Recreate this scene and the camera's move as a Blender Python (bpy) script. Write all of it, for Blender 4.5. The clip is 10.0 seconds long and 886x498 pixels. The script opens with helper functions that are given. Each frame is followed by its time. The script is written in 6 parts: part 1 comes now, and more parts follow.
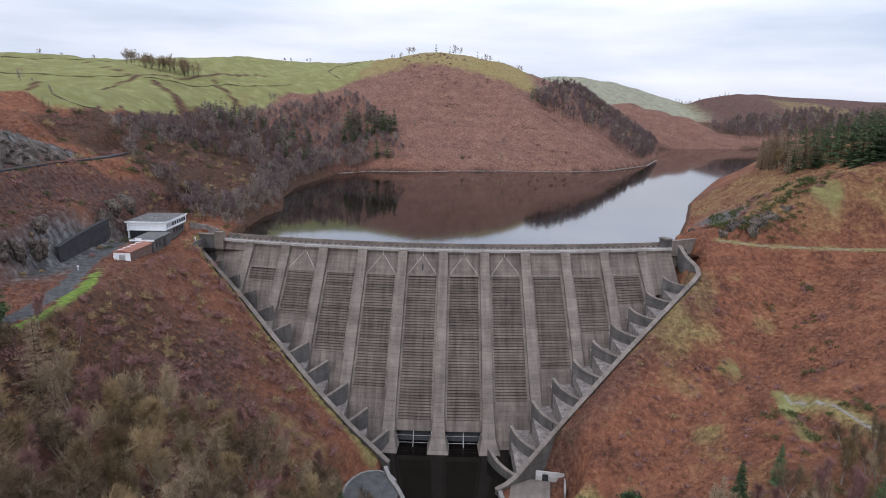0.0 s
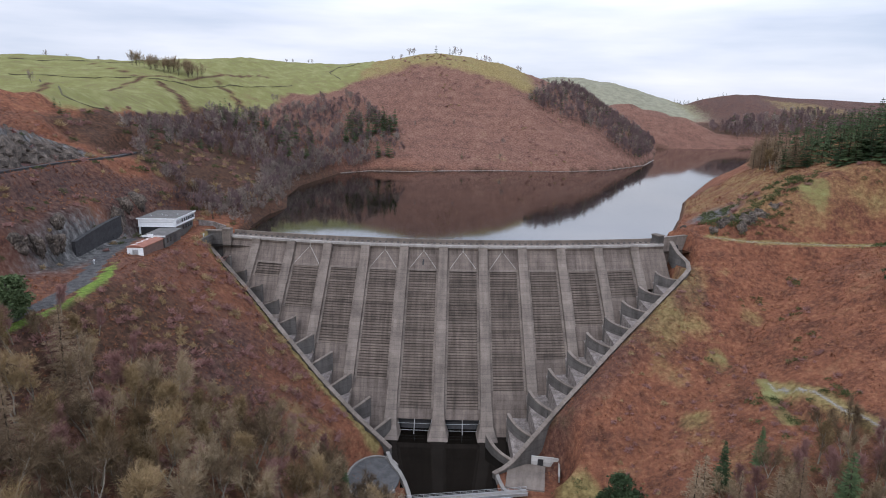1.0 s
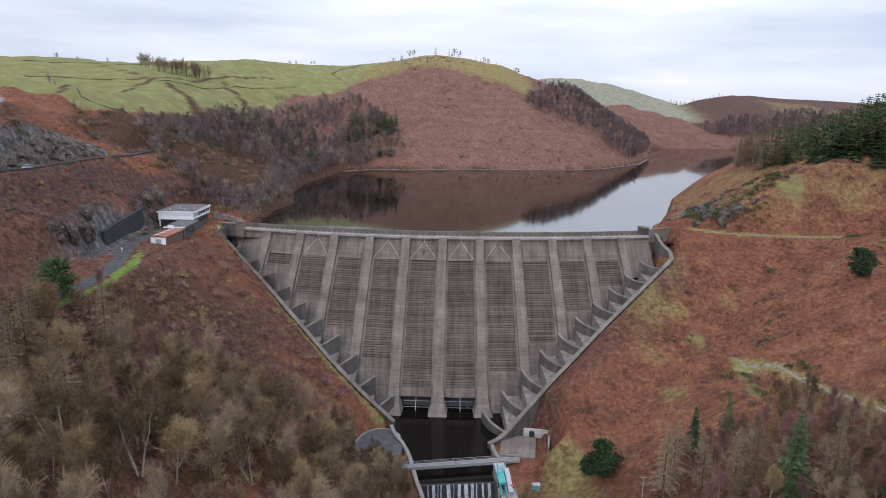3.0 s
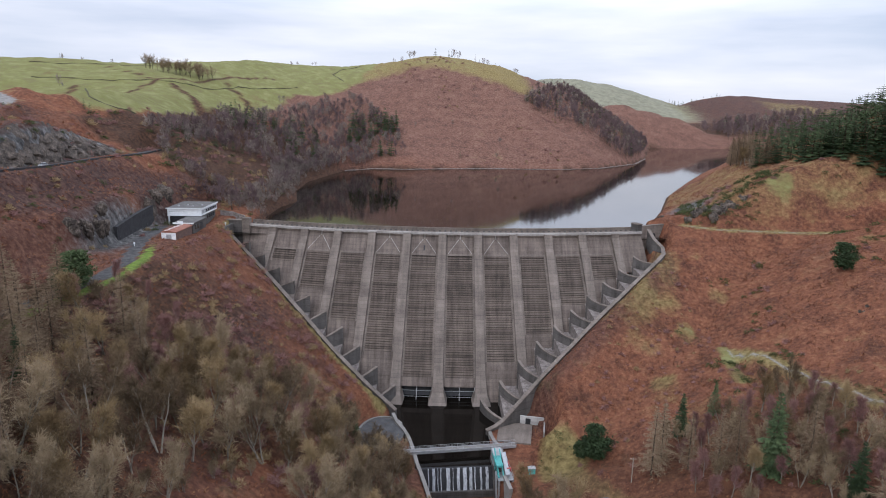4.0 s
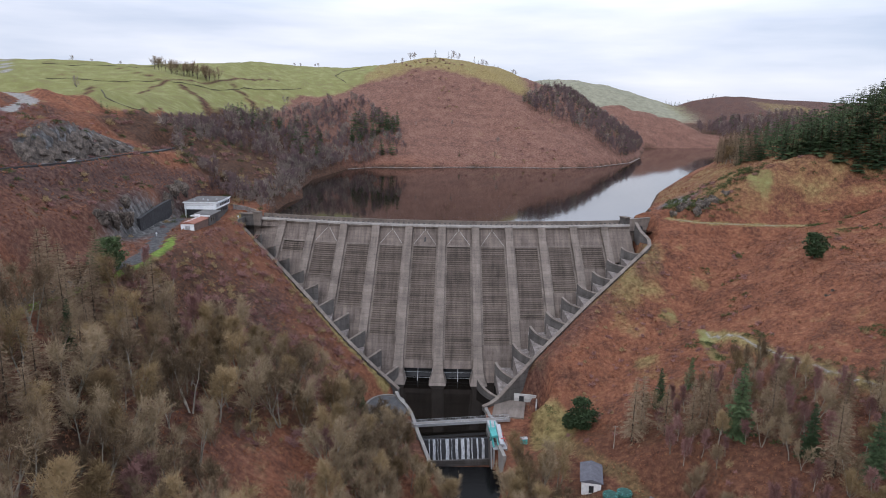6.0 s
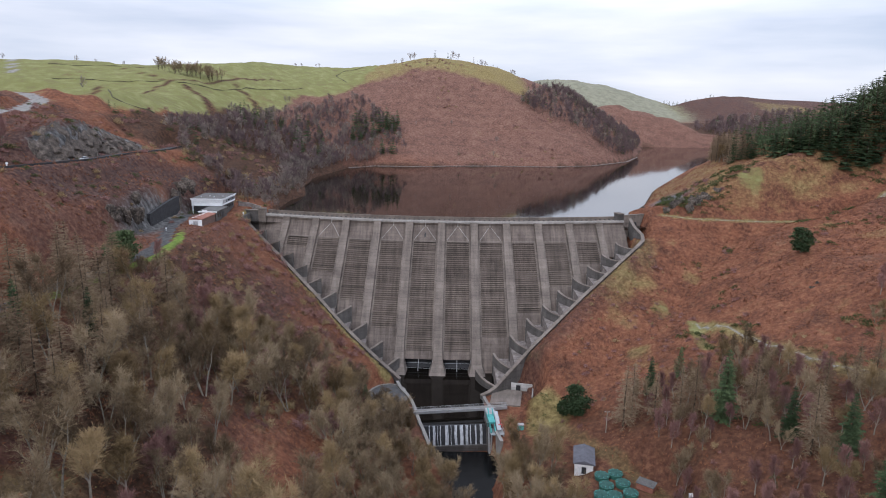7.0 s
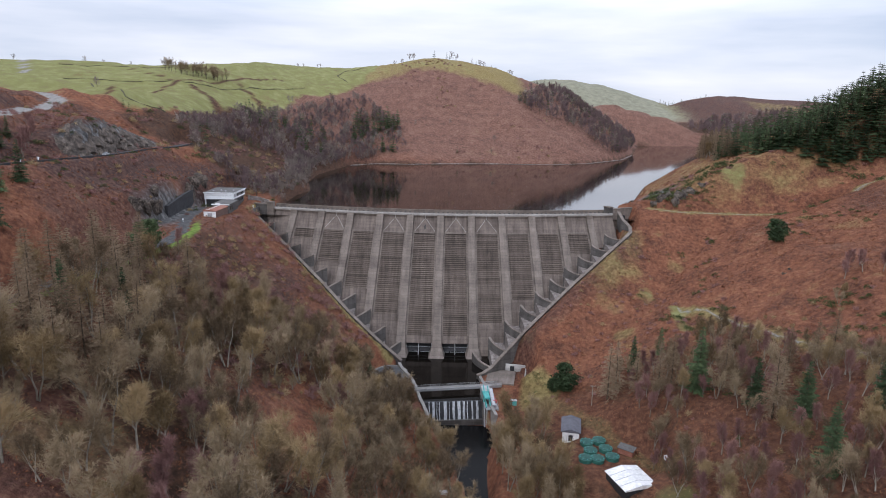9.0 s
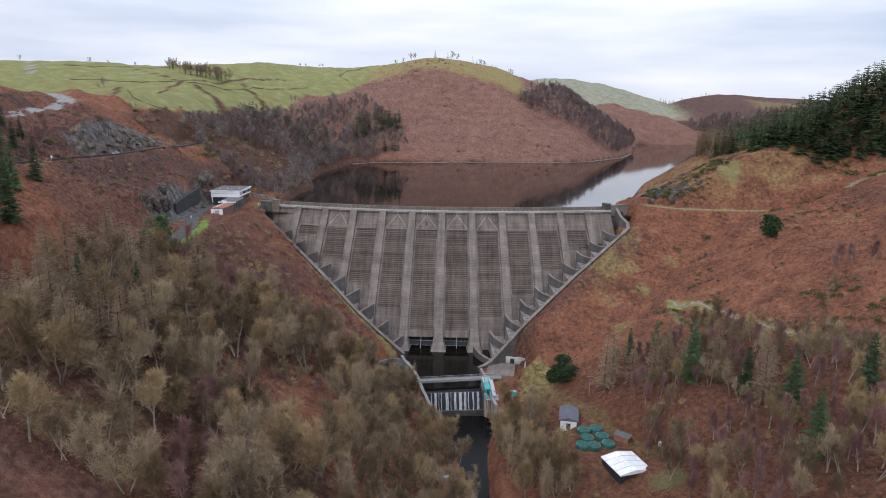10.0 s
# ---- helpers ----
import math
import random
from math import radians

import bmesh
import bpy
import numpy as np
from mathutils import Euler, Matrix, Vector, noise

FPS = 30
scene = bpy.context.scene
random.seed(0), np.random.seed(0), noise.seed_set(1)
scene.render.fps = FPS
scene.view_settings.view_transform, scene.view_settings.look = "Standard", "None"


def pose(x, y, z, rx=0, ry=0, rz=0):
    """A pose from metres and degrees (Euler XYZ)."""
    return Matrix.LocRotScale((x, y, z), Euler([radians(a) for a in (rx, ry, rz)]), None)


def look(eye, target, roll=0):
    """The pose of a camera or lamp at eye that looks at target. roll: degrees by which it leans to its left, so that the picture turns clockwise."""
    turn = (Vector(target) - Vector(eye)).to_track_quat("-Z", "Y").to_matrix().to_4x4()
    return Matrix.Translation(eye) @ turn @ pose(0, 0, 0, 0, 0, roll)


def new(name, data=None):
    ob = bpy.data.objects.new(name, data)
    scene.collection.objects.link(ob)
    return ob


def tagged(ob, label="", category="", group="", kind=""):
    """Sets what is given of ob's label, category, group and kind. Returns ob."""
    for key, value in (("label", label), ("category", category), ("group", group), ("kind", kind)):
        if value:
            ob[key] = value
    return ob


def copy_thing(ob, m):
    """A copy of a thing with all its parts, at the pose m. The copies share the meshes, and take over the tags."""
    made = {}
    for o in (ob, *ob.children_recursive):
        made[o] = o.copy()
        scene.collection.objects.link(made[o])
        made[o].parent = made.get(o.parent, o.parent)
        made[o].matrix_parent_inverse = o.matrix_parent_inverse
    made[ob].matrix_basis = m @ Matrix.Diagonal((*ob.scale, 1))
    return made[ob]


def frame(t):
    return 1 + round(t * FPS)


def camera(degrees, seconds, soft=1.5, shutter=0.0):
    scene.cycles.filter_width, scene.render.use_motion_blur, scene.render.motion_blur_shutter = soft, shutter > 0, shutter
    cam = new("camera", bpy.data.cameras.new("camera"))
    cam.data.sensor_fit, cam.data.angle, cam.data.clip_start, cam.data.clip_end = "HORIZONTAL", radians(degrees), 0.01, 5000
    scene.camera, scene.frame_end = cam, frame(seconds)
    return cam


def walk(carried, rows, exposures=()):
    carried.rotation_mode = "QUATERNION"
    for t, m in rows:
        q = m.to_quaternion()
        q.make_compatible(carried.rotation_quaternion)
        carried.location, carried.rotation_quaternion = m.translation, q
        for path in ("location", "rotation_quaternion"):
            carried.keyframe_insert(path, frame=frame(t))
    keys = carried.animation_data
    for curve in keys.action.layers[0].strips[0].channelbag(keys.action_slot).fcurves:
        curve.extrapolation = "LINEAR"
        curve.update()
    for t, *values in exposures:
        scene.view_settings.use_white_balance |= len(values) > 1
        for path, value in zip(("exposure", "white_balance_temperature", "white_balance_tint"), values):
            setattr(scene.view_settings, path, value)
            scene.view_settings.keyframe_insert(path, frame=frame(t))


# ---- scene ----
cam = camera(69.6, 10.0, 1.0)
METRES, EYE, TILT, LEAN, TURN = 100.0, 126.0, -12.9, -0.9, 0.0
ROWS = [
    (0.0, 0.0, 0.0, 0.0, 0.0, 0.0, -0.0),
    (0.5, 0.0006, -0.0495, -0.0099, 0.0, 0.02, 0.0),
    (1.0, 0.0009, -0.0993, -0.0197, -0.0, 0.03, -0.0),
    (1.5, 0.0019, -0.1491, -0.0302, -0.0, 0.05, 0.01),
    (2.0, 0.0024, -0.1991, -0.0412, -0.0, 0.05, 0.01),
    (2.5, 0.0028, -0.2491, -0.0526, -0.01, 0.07, 0.01),
    (4.0, 0.0027, -0.3994, -0.087, -0.05, 0.11, 0.01),
    (4.5, 0.003, -0.4499, -0.0982, -0.05, 0.14, 0.02),
    (5.0, 0.0033, -0.4999, -0.1091, -0.06, 0.15, 0.01),
    (5.5, 0.0034, -0.5499, -0.1207, -0.06, 0.15, 0.01),
    (7.0, 0.0031, -0.6992, -0.1576, -0.11, 0.14, 0.02),
    (7.5, 0.0032, -0.7486, -0.1698, -0.13, 0.13, 0.02),
    (8.0, 0.0032, -0.7983, -0.1818, -0.15, 0.12, 0.02),
    (8.5, 0.0032, -0.8476, -0.1937, -0.18, 0.12, 0.01),
    (9.0, 0.0034, -0.8974, -0.2054, -0.2, 0.11, 0.01),
    (9.5, 0.003, -0.9417, -0.2145, -0.17, 0.07, 0.1),
    (10.0, 0.0037, -0.9747, -0.2227, -0.06, 0.04, 0.16),
]
walk(cam, [(t, pose(0, 0, EYE, TILT, LEAN, TURN) @ pose(METRES * x, METRES * y, METRES * z, 90 + pitch, roll, yaw)) for t, x, y, z, yaw, pitch, roll in ROWS],
     [(0.0, 0.0, 6100, 15), (10.0, 0.0, 6100, 15)])

# ---------------------------------------------------------------- world and sun
world = bpy.data.worlds.new("overcast_sky")
scene.world = world
world.use_nodes = True
wn, wl = world.node_tree.nodes, world.node_tree.links
wn.clear()
w_out = wn.new("ShaderNodeOutputWorld")
w_bg = wn.new("ShaderNodeBackground")
w_sky = wn.new("ShaderNodeTexSky")
w_sky.sky_type, w_sky.sun_disc = "NISHITA", False
w_sky.sun_elevation, w_sky.sun_rotation = radians(24), radians(210)
w_gain = wn.new("ShaderNodeVectorMath")
w_gain.operation = "SCALE"
w_gain.inputs["Scale"].default_value = 0.11
wl.new(w_sky.outputs[0], w_gain.inputs[0])
w_co = wn.new("ShaderNodeTexCoord")
w_map = wn.new("ShaderNodeMapping")
w_map.inputs["Scale"].default_value = (1.3, 1.3, 9.0)
wl.new(w_co.outputs["Generated"], w_map.inputs[0])
w_noise = wn.new("ShaderNodeTexNoise")
w_noise.inputs["Scale"].default_value, w_noise.inputs["Detail"].default_value = 1.7, 5
w_noise.inputs["Roughness"].default_value = 0.5
wl.new(w_map.outputs[0], w_noise.inputs[0])
w_ramp = wn.new("ShaderNodeValToRGB")
w_ramp.color_ramp.elements[0].position, w_ramp.color_ramp.elements[1].position = 0.34, 0.66
w_ramp.color_ramp.elements[0].color = (0.64, 0.715, 0.83, 1)
w_ramp.color_ramp.elements[1].color = (1.02, 1.03, 1.06, 1)
wl.new(w_noise.outputs["Fac"], w_ramp.inputs[0])
w_mix = wn.new("ShaderNodeMix")
w_mix.data_type = "RGBA"
w_mix.inputs[0].default_value = 0.9
wl.new(w_gain.outputs[0], w_mix.inputs[6])
wl.new(w_ramp.outputs[0], w_mix.inputs[7])
w_xyz = wn.new("ShaderNodeSeparateXYZ")
wl.new(w_co.outputs["Generated"], w_xyz.inputs[0])
w_rise = wn.new("ShaderNodeMapRange")  # an overcast sky is brighter overhead than at the horizon
w_rise.interpolation_type = "SMOOTHSTEP"
w_rise.inputs["From Min"].default_value, w_rise.inputs["From Max"].default_value = 0.105, 0.25
w_rise.inputs["To Min"].default_value, w_rise.inputs["To Max"].default_value = 1.0, 1.85
wl.new(w_xyz.outputs[2], w_rise.inputs[0])
wl.new(w_mix.outputs[2], w_bg.inputs[0])
wl.new(w_rise.outputs[0], w_bg.inputs[1])
wl.new(w_bg.outputs[0], w_out.inputs[0])

sun_data = bpy.data.lights.new("sun", "SUN")
sun_data.energy, sun_data.angle, sun_data.color = 0.8, radians(20), (1.0, 0.95, 0.88)
sun = new("sun", sun_data)
sun.matrix_world = look((-300, -350, 420), (0, 200, 40))


# ---------------------------------------------------------------- materials
def material(name, colours, scale=1.0, rough=0.9, bump=0.3, fine=6.0, metal=0.0, spread=0.0, spec=0.3, stretch=(1, 1, 1), bump_dist=0.1):
    """Two-scale noise between two or three base colours, with relief and, if asked, variation from piece to piece."""
    m = bpy.data.materials.new(name)
    m.use_nodes = True
    n, l = m.node_tree.nodes, m.node_tree.links
    b = n["Principled BSDF"]
    co = n.new("ShaderNodeTexCoord")
    mp = n.new("ShaderNodeMapping")
    mp.inputs["Scale"].default_value = stretch
    l.new(co.outputs["Object"], mp.inputs[0])
    big, small = n.new("ShaderNodeTexNoise"), n.new("ShaderNodeTexNoise")
    big.inputs["Scale"].default_value, big.inputs["Detail"].default_value = scale, 5
    small.inputs["Scale"].default_value, small.inputs["Detail"].default_value = scale * fine, 4
    l.new(mp.outputs[0], big.inputs[0]), l.new(mp.outputs[0], small.inputs[0])
    add = n.new("ShaderNodeMath")
    add.operation = "MULTIPLY_ADD"
    add.inputs[1].default_value, add.inputs[2].default_value = 0.5, 0.0
    l.new(small.outputs["Fac"], add.inputs[0])
    half = n.new("ShaderNodeMath")
    half.operation = "MULTIPLY_ADD"
    half.inputs[1].default_value = 0.5
    l.new(big.outputs["Fac"], half.inputs[0]), l.new(add.outputs[0], half.inputs[2])
    value = half
    if spread:
        info = n.new("ShaderNodeObjectInfo")
        var = n.new("ShaderNodeMath")
        var.operation = "MULTIPLY_ADD"
        var.inputs[1].default_value = spread
        l.new(info.outputs["Random"], var.inputs[0]), l.new(half.outputs[0], var.inputs[2])
        shift = n.new("ShaderNodeMath")
        shift.operation = "SUBTRACT"
        shift.inputs[1].default_value = spread / 2
        l.new(var.outputs[0], shift.inputs[0])
        value = shift
    ramp = n.new("ShaderNodeValToRGB")
    e = ramp.color_ramp.elements
    e[0].position, e[1].position = 0.36, 0.64
    e[0].color, e[1].color = (*colours[0], 1), (*colours[-1], 1)
    if len(colours) == 3:
        mid = e.new(0.5)
        mid.color = (*colours[1], 1)
    l.new(value.outputs[0], ramp.inputs[0]), l.new(ramp.outputs[0], b.inputs["Base Color"])
    b.inputs["Roughness"].default_value, b.inputs["Metallic"].default_value = rough, metal
    b.inputs["Specular IOR Level"].default_value = spec
    if bump:
        bp = n.new("ShaderNodeBump")
        bp.inputs["Strength"].default_value, bp.inputs["Distance"].default_value = bump, bump_dist
        l.new(half.outputs[0], bp.inputs["Height"]), l.new(bp.outputs[0], b.inputs["Normal"])
    return m


def ground_material():
    """Bracken hillside with grass, rock, woodland floor and gravel laid in by named masks."""
    m = bpy.data.materials.new("hillside")
    m.use_nodes = True
    n, l = m.node_tree.nodes, m.node_tree.links
    b = n["Principled BSDF"]
    co = n.new("ShaderNodeTexCoord")

    def noise_at(scale, detail=5, rough=0.6, stretch=None):
        t = n.new("ShaderNodeTexNoise")
        t.inputs["Scale"].default_value, t.inputs["Detail"].default_value, t.inputs["Roughness"].default_value = scale, detail, rough
        if stretch:
            mp = n.new("ShaderNodeMapping")
            mp.inputs["Scale"].default_value = stretch
            l.new(co.outputs["Object"], mp.inputs[0]), l.new(mp.outputs[0], t.inputs[0])
        else:
            l.new(co.outputs["Object"], t.inputs[0])
        return t.outputs["Fac"]

    def ramp(src, *stops):
        r = n.new("ShaderNodeValToRGB")
        e = r.color_ramp.elements
        while len(e) < len(stops):
            e.new(0.5)
        for k, (p, c) in zip(e, stops):
            k.position, k.color = p, (*c, 1)
        l.new(src, r.inputs[0])
        return r.outputs[0]

    def mix(fac, a, c):
        x = n.new("ShaderNodeMix")
        x.data_type = "RGBA"
        l.new(fac, x.inputs[0]), l.new(a, x.inputs[6]), l.new(c, x.inputs[7])
        return x.outputs[2]

    def mask(name, wobble, gain=1.6):
        """The named mask with its border broken up by noise."""
        a = n.new("ShaderNodeAttribute")
        a.attribute_name = name
        s = n.new("ShaderNodeMath")
        s.operation = "ADD"
        l.new(a.outputs["Fac"], s.inputs[0]), l.new(wobble, s.inputs[1])
        g = n.new("ShaderNodeMapRange")
        g.inputs["From Min"].default_value, g.inputs["From Max"].default_value = 1.0 - 0.5 / gain, 1.0 + 0.5 / gain
        l.new(s.outputs[0], g.inputs[0])
        return g.outputs[0]

    large, mid, fine, tuft = noise_at(0.018, 6), noise_at(0.09, 7, 0.65), noise_at(0.55, 5, 0.65), noise_at(2.2, 3, 0.7)
    bracken = ramp(mid, (0.32, (0.072, 0.037, 0.027)), (0.44, (0.166, 0.069, 0.043)), (0.56, (0.262, 0.107, 0.060)), (0.70, (0.318, 0.172, 0.094)))
    dark = ramp(fine, (0.34, (0.043, 0.025, 0.019)), (0.52, (0.183, 0.079, 0.048)), (0.68, (0.333, 0.177, 0.099)))
    half = n.new("ShaderNodeValue")
    half.outputs[0].default_value = 0.5
    base = mix(half.outputs[0], bracken, dark)
    heath = ramp(fine, (0.35, (0.045, 0.029, 0.026)), (0.5, (0.086, 0.052, 0.045)), (0.66, (0.143, 0.090, 0.072)))
    base = mix(mask("heath", mid, 1.6), base, heath)
    straw = ramp(fine, (0.35, (0.143, 0.108, 0.045)), (0.65, (0.315, 0.248, 0.107)))
    # bracken of the far hills, its colour dulled and pinked for distance haze
    hazy_moor_broad = ramp(mid, (0.33, (0.100, 0.056, 0.046)), (0.5, (0.180, 0.095, 0.070)), (0.68, (0.255, 0.151, 0.110)))
    hazy_moor_grain = ramp(fine, (0.36, (0.055, 0.036, 0.032)), (0.5, (0.175, 0.094, 0.072)), (0.66, (0.305, 0.185, 0.138)))
    hazy_moor = mix(half.outputs[0], hazy_moor_broad, hazy_moor_grain)
    base = mix(mask("hazy_moor", fine, 1.8), base, hazy_moor)
    base = mix(mask("straw", mid, 2.2), base, straw)
    green = ramp(mid, (0.34, (0.185, 0.168, 0.076)), (0.5, (0.201, 0.204, 0.076)), (0.66, (0.257, 0.255, 0.114)))
    base = mix(mask("grass", mid, 2.5), base, green)
    # grass of the far hills, its colour greyed and lightened for haze too
    pale = ramp(mid, (0.35, (0.189, 0.188, 0.135)), (0.65, (0.283, 0.276, 0.201)))
    base = mix(mask("pale", fine, 2.0), base, pale)
    lush = ramp(fine, (0.35, (0.10, 0.16, 0.03)), (0.65, (0.20, 0.28, 0.06)))
    base = mix(mask("lush", fine, 2.5), base, lush)
    litter = ramp(fine, (0.33, (0.037, 0.023, 0.017)), (0.5, (0.076, 0.044, 0.030)), (0.68, (0.133, 0.067, 0.040)))
    base = mix(mask("wood", mid, 1.8), base, litter)
    rock = ramp(noise_at(0.35, 6, 0.7, (1, 1, 0.5)), (0.36, (0.041, 0.041, 0.041)), (0.5, (0.112, 0.111, 0.109)), (0.66, (0.247, 0.240, 0.232)))
    base = mix(mask("rock", fine, 2.5), base, rock)
    gravel = ramp(fine, (0.35, (0.19, 0.18, 0.17)), (0.65, (0.34, 0.33, 0.31)))
    base = mix(mask("gravel", tuft, 4.0), base, gravel)
    asphalt = ramp(fine, (0.35, (0.06, 0.06, 0.062)), (0.65, (0.13, 0.13, 0.13)))
    base = mix(mask("asphalt", tuft, 5.0), base, asphalt)
    l.new(base, b.inputs["Base Color"])
    b.inputs["Roughness"].default_value, b.inputs["Specular IOR Level"].default_value = 0.95, 0.1
    s1 = n.new("ShaderNodeMath")
    s1.operation = "MULTIPLY_ADD"
    s1.inputs[1].default_value = 0.45
    l.new(tuft, s1.inputs[0]), l.new(fine, s1.inputs[2])
    bp = n.new("ShaderNodeBump")
    bp.inputs["Strength"].default_value, bp.inputs["Distance"].default_value = 0.9, 1.0
    l.new(s1.outputs[0], bp.inputs["Height"]), l.new(bp.outputs[0], b.inputs["Normal"])
    return m


def concrete_material(name, dark, light, course=1.5, stain=0.6, spread=0.0):
    """Weathered concrete: lift lines every course, streaks that run down, blotches."""
    m = bpy.data.materials.new(name)
    m.use_nodes = True
    n, l = m.node_tree.nodes, m.node_tree.links
    b = n["Principled BSDF"]
    co = n.new("ShaderNodeTexCoord")

    def tex(scale, stretch, detail=5):
        mp = n.new("ShaderNodeMapping")
        mp.inputs["Scale"].default_value = stretch
        l.new(co.outputs["Object"], mp.inputs[0])
        t = n.new("ShaderNodeTexNoise")
        t.inputs["Scale"].default_value, t.inputs["Detail"].default_value, t.inputs["Roughness"].default_value = scale, detail, 0.62
        l.new(mp.outputs[0], t.inputs[0])
        return t.outputs["Fac"]

    def op(kind, a, c, d=None):
        k = n.new("ShaderNodeMath")
        k.operation = kind
        for s, v in zip(k.inputs, (a, c, d)):
            if v is None:
                continue
            if isinstance(v, (int, float)):
                s.default_value = v
            else:
                l.new(v, s)
        return k.outputs[0]

    streak, blotch, grain = tex(0.55, (1, 0.12, 0.07)), tex(0.16, (1, 1, 1)), tex(2.4, (1, 1, 1), 3)
    total = op("MULTIPLY_ADD", streak, stain, op("MULTIPLY_ADD", blotch, 0.75 - stain * 0.5, op("MULTIPLY", grain, 0.25)))
    total = op("MULTIPLY", total, 1.0 / (1.0 + stain * 0.5))
    if spread:
        info = n.new("ShaderNodeObjectInfo")
        total = op("ADD", total, op("MULTIPLY_ADD", info.outputs["Random"], spread, -spread / 2))
    ramp = n.new("ShaderNodeValToRGB")
    e = ramp.color_ramp.elements
    e[0].position, e[1].position = 0.36, 0.62
    e[0].color, e[1].color = (*dark, 1), (*light, 1)
    l.new(total, ramp.inputs[0])
    xyz = n.new("ShaderNodeSeparateXYZ")
    l.new(co.outputs["Object"], xyz.inputs[0])
    saw = op("FRACT", op("DIVIDE", op("ADD", xyz.outputs[2], 200.0), course), 0)
    line = op("LESS_THAN", saw, 0.09)
    lift = n.new("ShaderNodeTexWhiteNoise")
    lift.noise_dimensions = "1D"
    l.new(op("FLOOR", op("DIVIDE", op("ADD", xyz.outputs[2], 200.0), course), 0), lift.inputs["W"])
    gain = op("MULTIPLY_ADD", lift.outputs["Value"], 0.22, op("MULTIPLY_ADD", line, -0.22, 0.88))
    vm = n.new("ShaderNodeVectorMath")
    vm.operation = "SCALE"
    l.new(ramp.outputs[0], vm.inputs[0]), l.new(gain, vm.inputs["Scale"])
    l.new(vm.outputs[0], b.inputs["Base Color"])
    b.inputs["Roughness"].default_value, b.inputs["Specular IOR Level"].default_value = 0.85, 0.25
    bp = n.new("ShaderNodeBump")
    bp.inputs["Strength"].default_value, bp.inputs["Distance"].default_value = 0.5, 0.12
    l.new(op("MULTIPLY_ADD", line, -0.6, grain), bp.inputs["Height"]), l.new(bp.outputs[0], b.inputs["Normal"])
    return m


def water_material(name, deep, ripple, rough, size=0.25, ior=1.33):
    m = bpy.data.materials.new(name)
    m.use_nodes = True
    n, l = m.node_tree.nodes, m.node_tree.links
    b = n["Principled BSDF"]
    b.inputs["Base Color"].default_value = (*deep, 1)
    b.inputs["Roughness"].default_value, b.inputs["IOR"].default_value = rough, ior
    b.inputs["Specular IOR Level"].default_value = 0.5
    co = n.new("ShaderNodeTexCoord")
    t = n.new("ShaderNodeTexNoise")
    t.inputs["Scale"].default_value, t.inputs["Detail"].default_value = size, 4
    l.new(co.outputs["Object"], t.inputs[0])
    bp = n.new("ShaderNodeBump")
    bp.inputs["Strength"].default_value, bp.inputs["Distance"].default_value = ripple, 0.2
    l.new(t.outputs["Fac"], bp.inputs["Height"]), l.new(bp.outputs[0], b.inputs["Normal"])
    return m


GROUND = ground_material()
FACE = concrete_material("dam_concrete", (0.066, 0.053, 0.046), (0.196, 0.160, 0.136))
RIB = concrete_material("rib_concrete", (0.104, 0.087, 0.074), (0.237, 0.200, 0.172), 1.5, 0.4)
SLAT = concrete_material("slat_concrete", (0.071, 0.057, 0.048), (0.184, 0.148, 0.123), 9.0, 0.7, 0.10)
# dam concrete darkened in its colour for the shade inside recesses
RECESS_SHADE = concrete_material("shaded_recess_concrete", (0.041, 0.034, 0.028), (0.085, 0.070, 0.058))
PALE = concrete_material("pale_concrete", (0.20, 0.188, 0.172), (0.38, 0.36, 0.335), 40.0, 0.3)
PALE2 = concrete_material("rendered_concrete", (0.30, 0.295, 0.285), (0.55, 0.54, 0.52), 40.0, 0.3)
WALLC = concrete_material("wall_concrete", (0.049, 0.045, 0.042), (0.145, 0.135, 0.126), 3.0, 0.5)
STONE = material("rough_stone", [(0.10, 0.085, 0.075), (0.19, 0.165, 0.15), (0.33, 0.29, 0.27)], 0.5, 0.9, 0.8, 5)
LAKE = water_material("lake_water", (0.006, 0.005, 0.004), 0.03, 0.05, 0.5, 1.42)
STREAM = water_material("stream_water", (0.004, 0.004, 0.004), 0.2, 0.15, 0.9)
STREAM.node_tree.nodes["Principled BSDF"].inputs["Specular IOR Level"].default_value = 0.12
POOL = water_material("pool_water", (0.006, 0.005, 0.004), 0.03, 0.06)
DARKBARK = material("conifer_bark", [(0.050, 0.038, 0.027), (0.110, 0.085, 0.059)], 0.8, 0.95, 0.5, 6, spread=0.2)
BARK = material("bare_bark", [(0.13, 0.115, 0.09), (0.32, 0.29, 0.24)], 0.8, 0.95, 0.5, 6, spread=0.2)
TWIG = material("grey_twigs", [(0.104, 0.074, 0.046), (0.196, 0.144, 0.089), (0.308, 0.239, 0.153)], 0.25, 0.95, 0, 6, spread=0.35, spec=0.1)
TWIG_OLIVE = material("olive_twigs", [(0.135, 0.094, 0.050), (0.236, 0.171, 0.090), (0.348, 0.256, 0.141)], 0.25, 0.95, 0, 6, spread=0.4, spec=0.1)
TWIG_FAR = material("distant_grey_twigs", [(0.129, 0.107, 0.100), (0.210, 0.175, 0.157), (0.321, 0.273, 0.225)], 0.05, 0.95, 0, 6, spec=0.1)
TWIG_FAR_RED = material("distant_purple_twigs", [(0.106, 0.076, 0.078), (0.200, 0.146, 0.143)], 0.05, 0.95, 0, 6, spec=0.1)
TWIG_RED = material("purple_birch_twigs", [(0.168, 0.092, 0.083), (0.284, 0.161, 0.144)], 0.25, 0.95, 0, 6, spread=0.3, spec=0.1)
